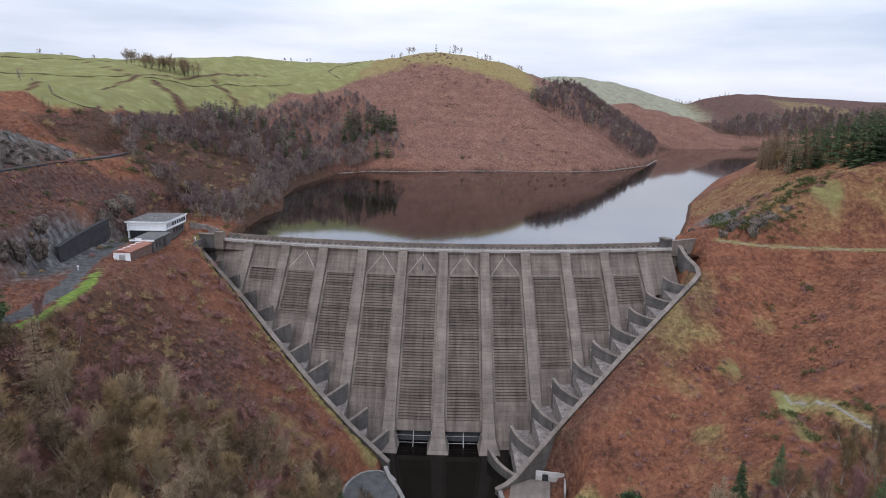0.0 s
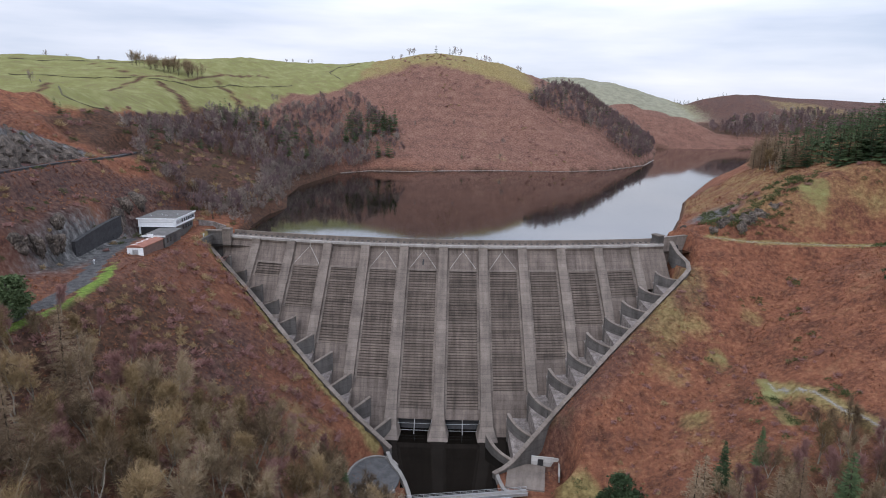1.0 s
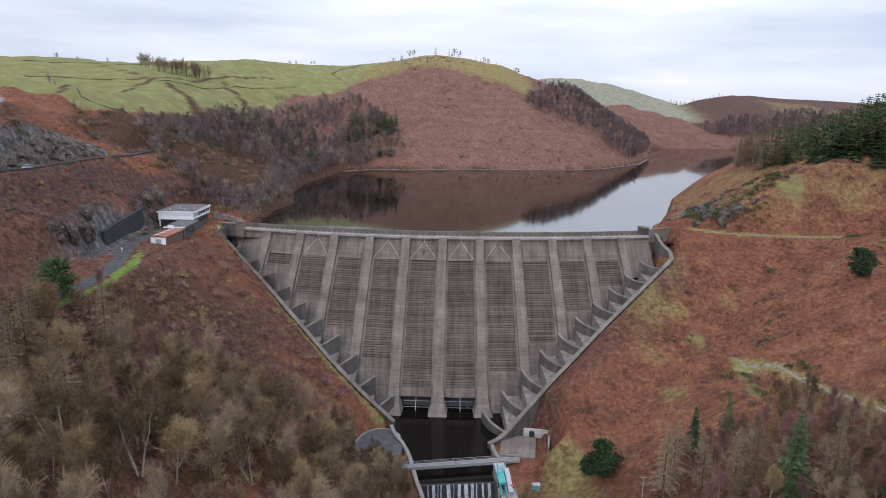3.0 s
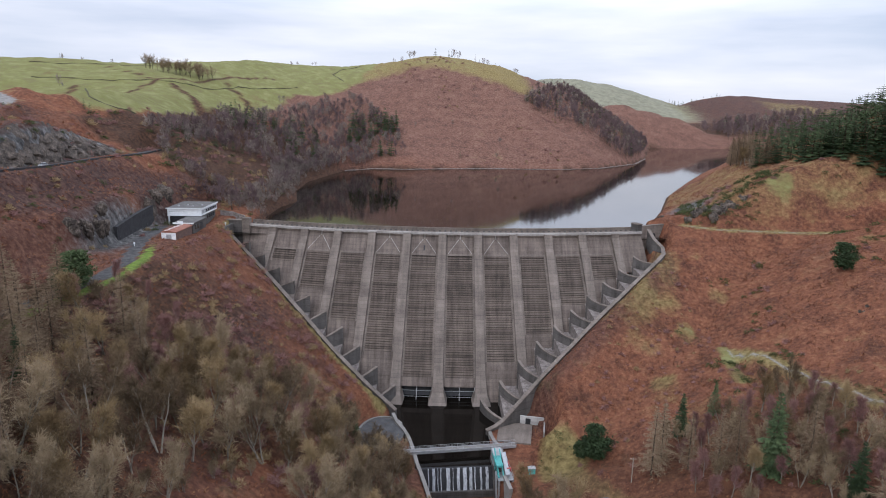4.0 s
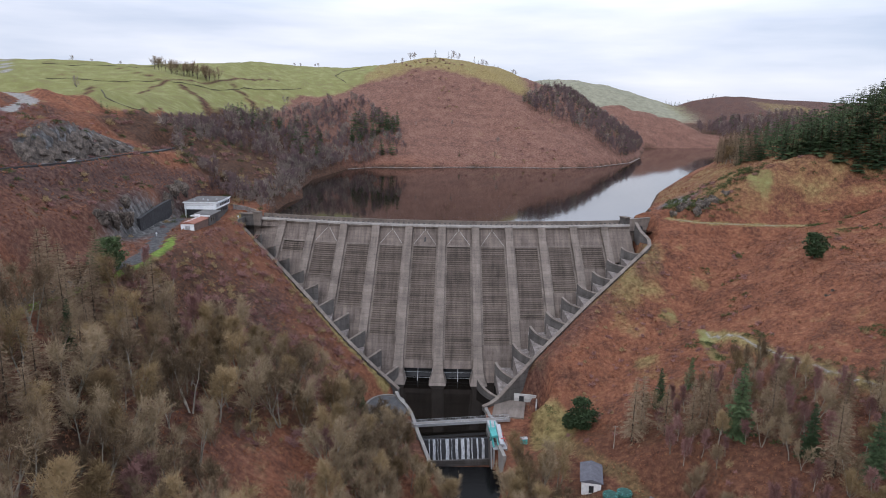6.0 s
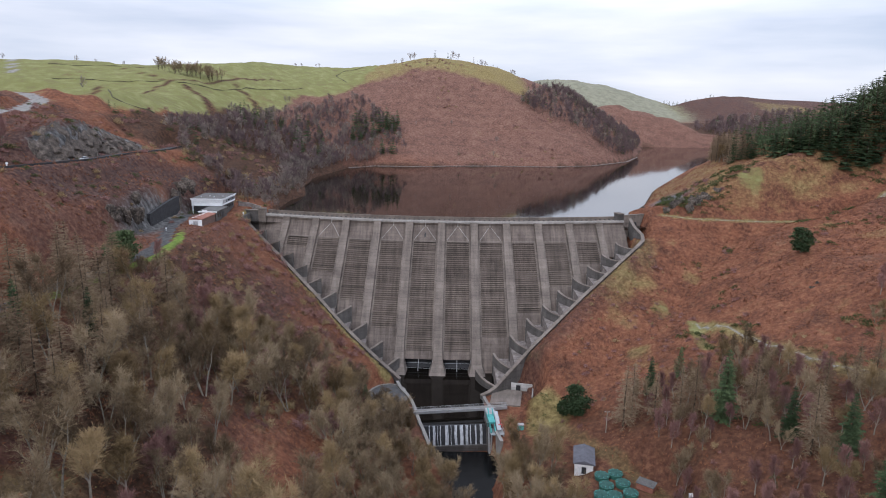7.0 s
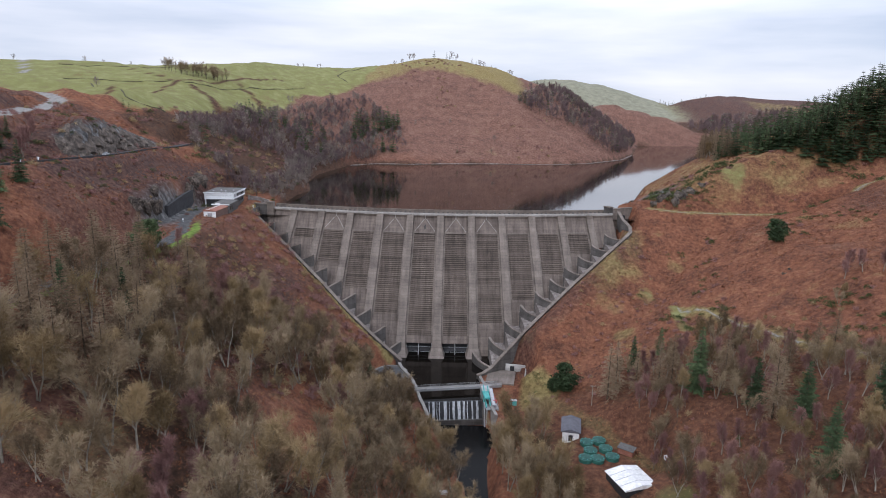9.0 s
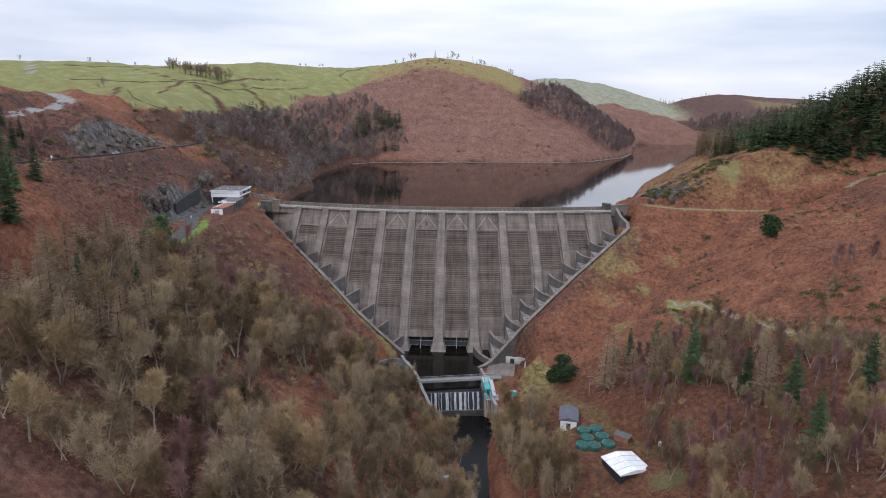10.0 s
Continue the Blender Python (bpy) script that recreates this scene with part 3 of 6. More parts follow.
def cover(x, y):
    """Masks of what grows or lies on the ground, and of far ground tinted for haze."""
    sd = shore_distance(x, y)
    n1 = noise_field(x, y, 0.012)
    c = {}
    edge = 30 * n1
    rim_x = np.interp(y, (340, 430, 523, 616, 720, 800, 950), (-215, -206, -197, -184, -145, -100, -95))
    pasture = smooth(6, -14, x - rim_x + 0.5 * edge) * smooth(335, 375, y + 0.12 * (x + 200)) * (1 - 0.3 * smooth(0.1, 0.8, noise_field(x, y, 0.02)))
    cap = smooth(812, 852, y + 0.5 * np.abs(x + 10) + edge * 0.4) * smooth(-160, -130, x) * smooth(135, 100, x) * smooth(1250, 1150, y) * smooth(755, 795, y)
    beyond = smooth(1150, 1400, y) * smooth(600, 470, x)
    c["grass"] = np.clip(np.maximum.reduce([pasture, cap * (0.32 - 0.2 * smooth(20, 90, x)), beyond * 0.9]), 0, 1) * smooth(40, 120, sd)
    rightslope = smooth(60, 90, x) * smooth(300, 250, y)
    c["straw"] = 0.40 * smooth(0.1, 1.0, noise_field(x, y, 0.03)) * rightslope + 0.25 * smooth(0.2, 0.9, noise_field(x + 50, y, 0.02))
    c["straw"] = np.maximum(c["straw"], cap * (0.72 + 0.1 * smooth(0, 80, x)))
    c["hazy_moor"] = 0.75 * smooth(560, 640, y) * (1 - smooth(440, 560, x) * smooth(1080, 1150, y))
    c["pale"] = 0.95 * smooth(1150, 1350, y) * smooth(150, 230, sd) * smooth(600, 470, x)
    c["straw"] = np.maximum(c["straw"], 0.62 * smooth(35, 75, x - 0.15 * (y - 800) + edge * 0.7) * smooth(820, 880, y + 0.3 * edge) * smooth(1040, 960, y) * smooth(135, 105, x))
    side_slope = smooth(-18, -30, x) * smooth(-114, -106, x) * smooth(280, 262, y)
    c["heath"] = np.maximum.reduce([(0.42 + 0.30 * noise_field(x - 40, y, 0.035)) * side_slope * (1 - smooth(1.3, 0.8, np.hypot((x + 43) / 15, (y - 92) / 30))), 0.52 * smooth(-0.1, 0.7, noise_field(x + 200, y - 90, 0.016)), 0.55 * smooth(24, 8, train_y(x) - y) * (x > 30) * (x < 112) * (y < 262),
                                    0.75 * smooth(-112, -125, x) * smooth(330, 300, y) * smooth(-0.6, 0.3, noise_field(x, y + 40, 0.025))])
    c["heath"] = np.maximum(c["heath"], 0.75 * smooth(440, 560, x) * smooth(1080, 1150, y))
    c["straw"] = np.maximum(c["straw"], 0.5 * smooth(-0.2, 0.8, noise_field(x, y, 0.008)) * smooth(440, 560, x) * smooth(1150, 1250, y))
    wl = smooth(-20, -34, x) * smooth(-112, -100, x) * smooth(190, 165, y + 0.55 * (x + 40))
    wr = smooth(24, 40, x) * smooth(150, 120, x) * smooth(172, 140, y)
    shorew = smooth(-75, -110, x) * smooth(300, 330, y) * smooth(600, 560, y) * smooth(-212, -200, x)
    c["wood"] = np.maximum.reduce([(0.62 + 0.3 * noise_field(x, y, 0.04)) * wl * (1 - smooth(1.3, 0.8, np.hypot((x + 43) / 15, (y - 92) / 30))) * (1 - smooth(1.4, 0.9, np.hypot((x + 82) / 13, (y - 30) / 17))), 0.5 * wr, 0.85 * shorew, 0.8 * smooth(1060, 1090, y) * smooth(430, 480, x) * smooth(1260, 1200, y)])
    wet = smooth(3.5, 0.8, sd) * smooth(-6, -1, sd) * smooth(285, 300, y)
    c["wood"] = np.maximum(c["wood"], 0.9 * wet)
    west_of = road_x(y) - x
    crag = smooth(3, 6, west_of) * smooth(22, 15, west_of + 4 * n1) * smooth(195, 212, y) * smooth(312, 298, y)
    outcrop = np.exp(-((x + 130) / 9) ** 2 - ((y - 222) / 45) ** 2) + np.exp(-((x - 142) / 13) ** 2 - ((y - 318) / 16) ** 2)
    c["rock"] = np.clip(np.maximum.reduce([crag * 0.95, outcrop * 0.9]), 0, 1)
    lane, _ = line_distance(x, y, LANE)
    road, _ = line_distance(x, y, ROAD)
    hl, _ = line_distance(x, y, HILL_LANE)
    tr, _ = line_distance(x, y, TRACK)
    fp, _ = line_distance(x, y, FOOTPATH)
    bp, _ = line_distance(x, y, BANKPATH)
    c["asphalt"] = np.maximum(smooth(3.4, 2.2, lane), smooth(3.6, 2.4, road))
    c["gravel"] = np.maximum.reduce([smooth(6.0, 3.6, hl), 0.8 * smooth(4.5, 2.5, line_distance(x, y, FAR_LANE)[0]), 0.62 * smooth(2.2, 0.9, fp), 0.5 * smooth(3, 1.2, tr)])
    c["lush"] = smooth(9, 6.2, lane) * smooth(3.2, 4.2, lane) * (x > -112 - 0.2 * np.abs(y - 161)) * smooth(220, 190, y)
    c["straw"] = np.maximum.reduce([c["straw"], 0.8 * smooth(5, 2, tr), 0.8 * smooth(5.5, 2.5, fp)])
    wallside = smooth(7, 2.5, np.abs(y - train_y(x))) * (np.abs(x) < 108) * (np.abs(x) > 20)
    c["straw"] = np.maximum(c["straw"], 0.75 * wallside * (x < 0) + 0.25 * wallside)
    c["straw"] = np.maximum(c["straw"], 0.45 * side_slope * smooth(-0.1, 0.7, noise_field(x + 70, y + 20, 0.04)))
    c["straw"] = np.maximum(c["straw"], 0.42 * smooth(118, 150, x) * smooth(258, 285, y) * smooth(470, 400, y))
    c["straw"] = np.maximum.reduce([c["straw"], 0.5 * smooth(7, 3, np.hypot(x - 125, y - 232)), 0.65 * smooth(8, 3, np.hypot(x - 86, y - 186)), 0.8 * smooth(12, 6, np.hypot(x - 44, (y - 160) * 0.7)), 0.6 * smooth(6, 2, np.abs(y - 150 + 2 * (x - 47)) / 2)
                                    * smooth(80, 90, y) * smooth(165, 150, y)])
    gs, _ = line_distance(x, y, GREEN_SPUR)
    c["grass"] = np.maximum.reduce([c["grass"], 0.42 * smooth(2.2, 1.0, fp), 0.62 * smooth(4, 1.8, gs), 0.45 * smooth(8, 3, np.hypot(x - 104, (y - 212) * 0.7)),
                                     0.6 * smooth(12, 5, np.hypot(x - 176, (y - 290))), 0.7 * smooth(9, 4, np.hypot(x - 72, y - 76))])
    banks = [[(-246, 562, 0), (-222, 545, 0), (-199, 505, 0)], [(-228, 655, 0), (-205, 640, 0), (-186, 612, 0)], [(-236, 372, 0), (-252, 450, 0), (-262, 560, 0), (-232, 690, 0), (-200, 742, 0)], [(-262, 560, 0), (-330, 600, 0)], [(-300, 430, 0), (-262, 470, 0), (-215, 470, 0)]]
    strokes = np.zeros(np.shape(x))
    for pts, w in zip(banks, (7, 6, 3.2, 3, 3)):
        bd, _ = line_distance(x, y, pts)
        strokes = np.maximum(strokes, smooth(w, w * 0.4, bd))
    c["grass"] = c["grass"] * (1 - 0.6 * strokes)
    c["wood"] = np.maximum(c["wood"], 0.78 * strokes)
    c["straw"] = np.maximum(c["straw"], pasture * (0.40 + 0.55 * noise_field(x + 11, y, 0.02) + 0.3 * smooth(-75, -25, x - rim_x)))
    return c


ground_faces = []
nx_, ny_ = len(GX), len(GY)
for j in range(ny_ - 1):
    r = j * nx_
    ground_faces += [(r + i, r + i + 1, r + i + 1 + nx_, r + i + nx_) for i in range(nx_ - 1)]
ground_mesh = mesh_of("ground", np.stack([MX.ravel(), MY.ravel(), MZ.ravel()], 1), ground_faces, GROUND, True)
for key, val in cover(MX, MY).items():
    ground_mesh.attributes.new(key, "FLOAT", "POINT").data.foreach_set("value", val.ravel().astype(np.float32))
ground = tagged(new("ground", ground_mesh), "hillsides of russet winter bracken with pasture and rock", "ground", kind="structure")

# reservoir and pools
lake_bm = bmesh.new()
lake_v = [lake_bm.verts.new((x, y, LAKE_Z)) for x, y in ((-220, 271), (120, 271), (130, 300), (900, 620), (900, 1150), (-220, 1150))]
lake_bm.faces.new(lake_v)
lake_me = bpy.data.meshes.new("water")
lake_bm.to_mesh(lake_me)
lake_bm.free()
lake_me.materials.append(LAKE)
tagged(new("water", lake_me), "still dark reservoir reflecting hill and sky", "reservoir", kind="structure")

# ---------------------------------------------------------------- the dam
PITCH = 17.0 / DAM_R
MIDDLE = -0.0278


def on_face(th, z, proud=0.0):
    """A point of the downstream face at the bearing th and height z."""
    r = DAM_R + SLOPE * (CREST - 2.0 - min(z, CREST - 2.0)) + proud
    return Vector((DAM_X + r * math.sin(th), DAM_Y + DAM_R - r * math.cos(th), z))


def at_radius(th, r, z):
    return Vector((DAM_X + r * math.sin(th), DAM_Y + DAM_R - r * math.cos(th), z))


def toe_z(th):
    x = abs(on_face(th, 30).x)
    return max(-4.0, 0.74 * (x - 18) - 3.0)


def face_panel(t0, t1, z0, z1, p0, p1, steps=3):
    """A curved slab of the face between two bearings and two heights, from depth p0 to p1."""
    secs = []
    for i in range(steps + 1):
        th = t0 + (t1 - t0) * i / steps
        secs.append([on_face(th, z0, p0), on_face(th, z0, p1), on_face(th, z1, p1), on_face(th, z1, p0)])
    return sweep(secs)


dam = thing("dam", "tall grey concrete buttress dam with slatted bays between ribs", "dam")
RIBS = range(-5, 6)
HALF = 2.0 / DAM_R
T_LEFT, T_RIGHT = -0.287, 0.231
edges_th = [T_LEFT] + [MIDDLE + k * PITCH for k in RIBS] + [T_RIGHT]
SLATS_END = {-5: 51.0, -4: 40.5, -3: 28.5, -2: 17.4, -1: 8.6, 0: 8.6, 1: 14.6, 2: 24.8, 3: 36.0, 4: 46.0}
rng = random.Random(4)
for i, (ta, tb) in enumerate(zip(edges_th, edges_th[1:])):
    k = i - 6
    low = min(toe_z(ta), toe_z(tb), toe_z((ta + tb) / 2)) - 2
    if k in SLATS_END:
        a, b = ta + HALF * 0.98, tb - HALF * 0.98
        top, end = 56.2, SLATS_END[k]
        part("upper_wall", face_panel(ta, tb, top, CREST - 2, -6, 0.0, 4), FACE, dam)
        part("crest_band", face_panel(ta, tb, CREST - 2, CREST, -6, 0.0, 4), FACE, dam)
        part("recess_wall", face_panel(ta, tb, end - 0.2, top, -6, -0.62, 3), RECESS_SHADE, dam, "recessed wall behind the slats, coloured dark for shade")
        foot = end - 3.4 if k in (-1, 0) else low
        part("lower_wall", face_panel(ta, tb, foot, end, -6, 0.0, 3), FACE, dam)
        # frame round the slatted panel
        inset = 1.5 / DAM_R
        for t in (a, b - inset * 0.55):
            part("jamb", face_panel(t, t + inset * 0.55, end, top, -1.2, 0.12, 1), RIB, dam)
        z = end + 0.45
        while z < top - 0.3:
            j = rng.uniform(-0.06, 0.06)
            part("slat", face_panel(a + inset * 0.55, b - inset * 0.55, z - 0.26, z + 0.26, -1.2, 0.0 + j, 1), SLAT, dam)
            z += 0.92
        part("sill", face_panel(ta + HALF, tb - HALF, top - 0.1, top + 0.55, -0.5, 0.28, 2), RIB, dam)
    else:
        part("end_wall", face_panel(ta, tb, low, CREST - 2, -6, 0.0, 4), FACE, dam)
        part("crest_band", face_panel(ta, tb, CREST - 2, CREST, -6, 0.0, 4), FACE, dam)

for k in RIBS:
    th = MIDDLE + k * PITCH
    low = toe_z(th) - 3 if k not in (-1, 0, 1) else -4
    bm = bmesh.new()
    secs = []
    zs = list(np.linspace(low, CREST - 0.4, 10))
    for z in zs:
        flare = 1.0
        if k in (-1, 0, 1):
            flare += 0.75 * max(0, (7 - z) / 7) ** 1.6
        h = HALF * flare
        out = 1.6 + (2.2 * max(0, (6 - z) / 6) ** 1.5 if k in (-1, 0, 1) else 0)
        secs.append([on_face(th - h, z, -3), on_face(th - h * 0.94, z, out), on_face(th + h * 0.94, z, out), on_face(th + h, z, -3)])
    part("buttress_rib", sweep(secs, bm), RIB, dam, "lighter raised concrete rib")

# chevron mouldings near the crest
for k in (-4, -2, -1, 0, 1):
    mid, w = MIDDLE + (k + 0.5) * PITCH, 5.6 / DAM_R
    for s in (-1, 1):
        pts = [(mid + s * w, 57.0), (mid + s * w * 0.12, 63.0)]
        secs = []
        for t, z in pts:
            secs.append([on_face(t, z - 0.16, 0.0), on_face(t, z - 0.16, 0.14), on_face(t, z + 0.16, 0.14), on_face(t, z + 0.16, 0.0)])
        part("moulding", sweep(secs), PALE, dam, "thin pale chevron line")
        part("downpipe", face_panel(mid - 0.0005, mid + 0.0005, 63.2, 65.4, 0, 0.14, 1), PALE, dam)
part("outlet", face_panel(MIDDLE - 0.5 * PITCH - 0.0009, MIDDLE - 0.5 * PITCH + 0.0009, 58.2, 60.4, 0, 0.1, 1), METAL_AND_SHADE, dam, "small dark drain slot")
part("outlet", face_panel(MIDDLE + 4.72 * PITCH, MIDDLE + 4.72 * PITCH + 0.003, 40.6, 41.9, 0, 0.12, 1), METAL_AND_SHADE, dam, "small dark drain opening")


def arc_solid(t0, t1, r0, r1, z0, z1, n=28):
    secs = []
    for i in range(n + 1):
        th = t0 + (t1 - t0) * i / n
        secs.append([at_radius(th, r0, z0), at_radius(th, r1, z0), at_radius(th, r1, z1), at_radius(th, r0, z1)])
    return sweep(secs)


part("crest_deck", arc_solid(T_LEFT, T_RIGHT, DAM_R - 5.0, DAM_R + 0.1, 64.6, CREST + 0.15), RIB, dam, "grey walkway along the crest")
part("crest_lip", arc_solid(T_LEFT, T_RIGHT, DAM_R - 0.2, DAM_R + 0.7, CREST - 0.75, CREST + 0.3), PALE, dam, "rounded overflow lip")
part("upstream_wall", arc_solid(T_LEFT, T_RIGHT, DAM_R - 6.5, DAM_R - 4.8, 40, CREST + 0.9), RIB, dam, "upstream face standing in the water")
part("parapet", arc_solid(T_LEFT, T_RIGHT, DAM_R - 5.3, DAM_R - 4.8, CREST + 0.9, CREST + 1.75), RIB, dam)
# row of small dark blocks added under the parapet for a dotted line of shadowed openings
block = None
for i in range(74):
    th = T_LEFT + (T_RIGHT - T_LEFT) * (i + 0.5) / 74
    if block is None:
        bm = box(-0.45, 0.45, -0.35, 0.35, 0, 0.55)
        block = bpy.data.meshes.new("crest_block")
        bm.to_mesh(block)
        bm.free()
        block.materials.append(WALLC)
    p = at_radius(th, DAM_R - 3.2, CREST + 0.14)
    child("crest_block", block, dam, "", Matrix.Translation(p) @ Matrix.Rotation(th, 4, "Z"))

# gate openings at the foot of the two middle bays, with bars; near-black panels paint their shade
for k in (-1, 0):
    ta, tb = MIDDLE + k * PITCH + HALF, MIDDLE + (k + 1) * PITCH - HALF
    part("gate_recess", face_panel(ta, tb, -4, 5.2, -9, -6, 2), METAL_AND_SHADE, dam, "gate opening under the slats, near-black for its shade")
    part("recess_wall", face_panel(ta - HALF, tb + HALF, 5.2, 9.0, -9, -5.9, 2), RECESS_SHADE, dam)
    for j in range(1, 3):
        t = ta + (tb - ta) * (0.5 if j == 1 else 0.97)
        part("gate_post", rod(on_face(t, -3, -1.2), on_face(t, 5.3, -1.2), 0.13), STEEL, dam, "pale steel upright")
    for z in (1.2, 3.3):
        part("gate_rail", rod(on_face(ta, z, -1.3), on_face(tb, z, -1.3), 0.07), STEEL, dam)

# ---------------------------------------------------------------- stepped side channels with cross walls
for side in (-1, 1):
    name = "stepped_channel"
    chan = thing(name, "stepped concrete spillway channel with curved cross walls and rubble", "spillway", group="side spillways")
    xs = [18.5 + 8.3 * i for i in range(10)]
    for i, ax in enumerate(xs):
        x = side * ax
        nxt = xs[i + 1] if i + 1 < len(xs) else 103
        zf = float(floor_z(ax + 4))
        zin = float(floor_z(ax - 5)) if i else -4
        x2 = side * nxt
        y_t0, y_t1 = float(train_y(x)), float(train_y(x2))
        y_d0, y_d1 = float(toe_y(x, zf)), float(toe_y(x2, zf))
        # terrace floor
        ring = [(x, y_t0, zf), (x2, y_t1, zf), (x2, y_d1 + 4, zf + 0.8), (x, y_d0 + 4, zf + 0.8)]
        part("terrace", prism([ring, [(a, b, zin - 6) for a, b, _ in ring]]), STONE, chan, "rubble-covered terrace floor")
        # cross wall: tall by the dam, sweeping down in a curve to the training wall
        n = 8
        pts, top, foot = [], [], []
        for j in range(n + 1):
            f = j / n
            bow = (1.6 if side > 0 else 0.3) * math.sin(math.pi * f) * side
            xe = side * (ax + 9.5 * f)
            y1 = float(train_y(side * (ax + 9.5))) + 0.8
            y0 = y_d0 + 1.5 if side < 0 else y1 + 0.72 * (y_d0 + 1.5 - y1)
            pts.append((xe - bow, y0 + (y1 - y0) * f))
            drop = (1 - f) ** 1.5 if side > 0 else 1 - f
            top.append(zf + 1.6 + (4.4 if side > 0 else 6.8) * drop + (2.4 if side > 0 else 3.0) * f)
            foot.append(zin - 7)
        part("cross_wall", wall_along(pts, 1.0, foot, top), WALLC, chan, "weathered grey cross wall")
        part("coping", wall_along(pts, 1.25, [t - 0.02 for t in top], [t + 0.3 for t in top]), RIB, chan)
        q = pts[6]
        part("joint", box(q[0] - 0.62, q[0] + 0.62, q[1] - 0.2, q[1] + 0.2, zin - 4, top[6] - 0.4), METAL_AND_SHADE, chan, "dark vertical joint")
    # training wall along the hillside
    ax = np.linspace(17 if side < 0 else 19.5, 106 if side < 0 else 103, 26)
    pts = [(side * a, float(train_y(side * a))) for a in ax]
    sm = [float(train_z(side * a)) + 0.2 for a in ax]
    if side > 0:
        pts += [(106.5, 254), (107.5, 259), (105, 265), (104, 271)]
        sm += [58.5, 60.5, 63.5, 67]
    part("training_wall", wall_along(pts, 1.3, [z - 9 for z in sm], sm), WALLC, chan, "long sloping training wall")
    part("coping", wall_along(pts, 1.9, [z - 0.02 for z in sm], [z + 0.35 for z in sm]), RIB, chan, "pale wall coping")
    if side > 0:
        R_END = (pts[0], sm[0])
    else:
        L_END = (pts[0], sm[0])

# ---------------------------------------------------------------- abutments at the crest
right_ab = thing("abutment", "pale concrete abutment wall with an arched doorway at the crest", "abutment", (98.5, 272.5, 60), 25)
part("wall", box(-1, 31, -1.2, 0.4, -12, 8.3), RIB, right_ab)
part("coping", box(-0.4, 31.2, -1.4, 0.6, 8.3, 8.7), RIB, right_ab)
part("pier", box(-1.6, 1.2, -2.2, 2.4, -6, 9.6), WALLC, right_ab)
part("pier_cap", box(-1.9, 1.5, -2.5, 2.7, 9.6, 10.0), RIB, right_ab)
bm = bmesh.new()
arch = [(9.0, -1.32, 1.0), (11.4, -1.32, 1.0), (11.4, -1.32, 3.4), (11.0, -1.32, 4.3), (10.2, -1.32, 4.7), (9.4, -1.32, 4.3), (9.0, -1.32, 3.4)]
part("doorway", prism([arch, [(a, -1.0, c) for a, _, c in arch]], bm), METAL_AND_SHADE, right_ab, "dark arched doorway")
left_ab = thing("abutment", "concrete abutment wall with a square gate pier at the crest", "abutment", (-97, 275, 60), -6)
part("wall", box(-14, 0.5, -0.6, 0.6, -4, 8.0), WALLC, left_ab)
part("coping", box(-14.2, 0.7, -0.9, 0.9, 8.0, 8.4), RIB, left_ab)
part("pier", box(-2.2, 1.6, -1.6, 1.6, -4, 9.4), RIB, left_ab)
part("side_wall", box(-8, -7, -14, -0.7, -6, 6.5), WALLC, left_ab)

# ---------------------------------------------------------------- stilling pool, bridge and weir
pool = new("water", mesh_of("water", [(-26, 161.1, 0), (30, 166.0, 0), (30, 230, 0), (-30, 230, 0)], [(0, 1, 2, 3)], POOL))
tagged(pool, "still black water in the pool below the dam", "pool", kind="structure")
stream_pts = [(float(stream_x(y)), y) for y in np.linspace(20, 155, 24)]
sv = [(x - 13, y, -6.6) for x, y in stream_pts] + [(x + 13, y, -6.6) for x, y in stream_pts]
ns = len(stream_pts)
stream = new("water", mesh_of("water", sv, [(i, i + ns, i + 1 + ns, i + 1) for i in range(ns - 1)], STREAM))
tagged(stream, "dark stream running away below the weir", "stream", kind="structure")

pool_walls = thing("pool_wall", "pale curved concrete walls round the stilling pool", "retaining wall")
for side, (p, z) in ((-1, L_END), (1, R_END)):
    n = 12
    if side < 0:
        line = [(-18, 198), (-16, 192), (-13, 187), (-11, 182), (-9.4, 176), (-8.2, 170), (-6.8, 163), (-5, 156), (-3.2, 148), (-1, 138)]
    else:
        line = [(19.6, 184), (20.6, 189), (21, 184), (22, 179), (24, 175), (24, 170), (23, 164), (23.5, 157), (25, 148)][1:]
    m = len(line)
    z1 = [z + (2.2 - z) * min(1, i / 2.5) for i in range(m)]
    part("pool_side", wall_along(line, 1.3, [-9] * m, z1), PALE, pool_walls)
left_yard = thing("yard", "grey gravel apron with a low kerb beside the pool", "apron", (-20.5, 184, 0))
ring = [(11 * math.cos(a) * 0.8 - 1, 12.5 * math.sin(a), 1.9) for a in np.linspace(0, 2 * math.pi, 24, endpoint=False)]
part("surface", prism([ring, [(x, y, -6) for x, y, _ in ring]]), TARMAC, left_yard)
rim = [(11.4 * math.cos(a) * 0.8 - 1, 13 * math.sin(a)) for a in np.linspace(0.6, 2 * math.pi - 0.6, 22)]
part("kerb", wall_along(rim, 0.7, [-5] * 22, [2.35] * 22), PALE, left_yard)

right_yard = thing("yard", "pale concrete apron with a rendered wall beside the pool", "apron", (31, 186, 0), -10)
part("surface", box(-7, 6, -8, 7.2, -7, 2.2), RIB, right_yard)
part("rendered_wall", box(1, 11, 7.2, 7.9, 2, 5.4), PALE2, right_yard, "white rendered wall")
part("doorway", box(3.2, 5.2, 7.0, 7.3, 2.2, 4.6), METAL_AND_SHADE, right_yard, "dark doorway")
part("side_wall", box(10.4, 11, -2, 7.2, 2, 4.2), PALE, right_yard)

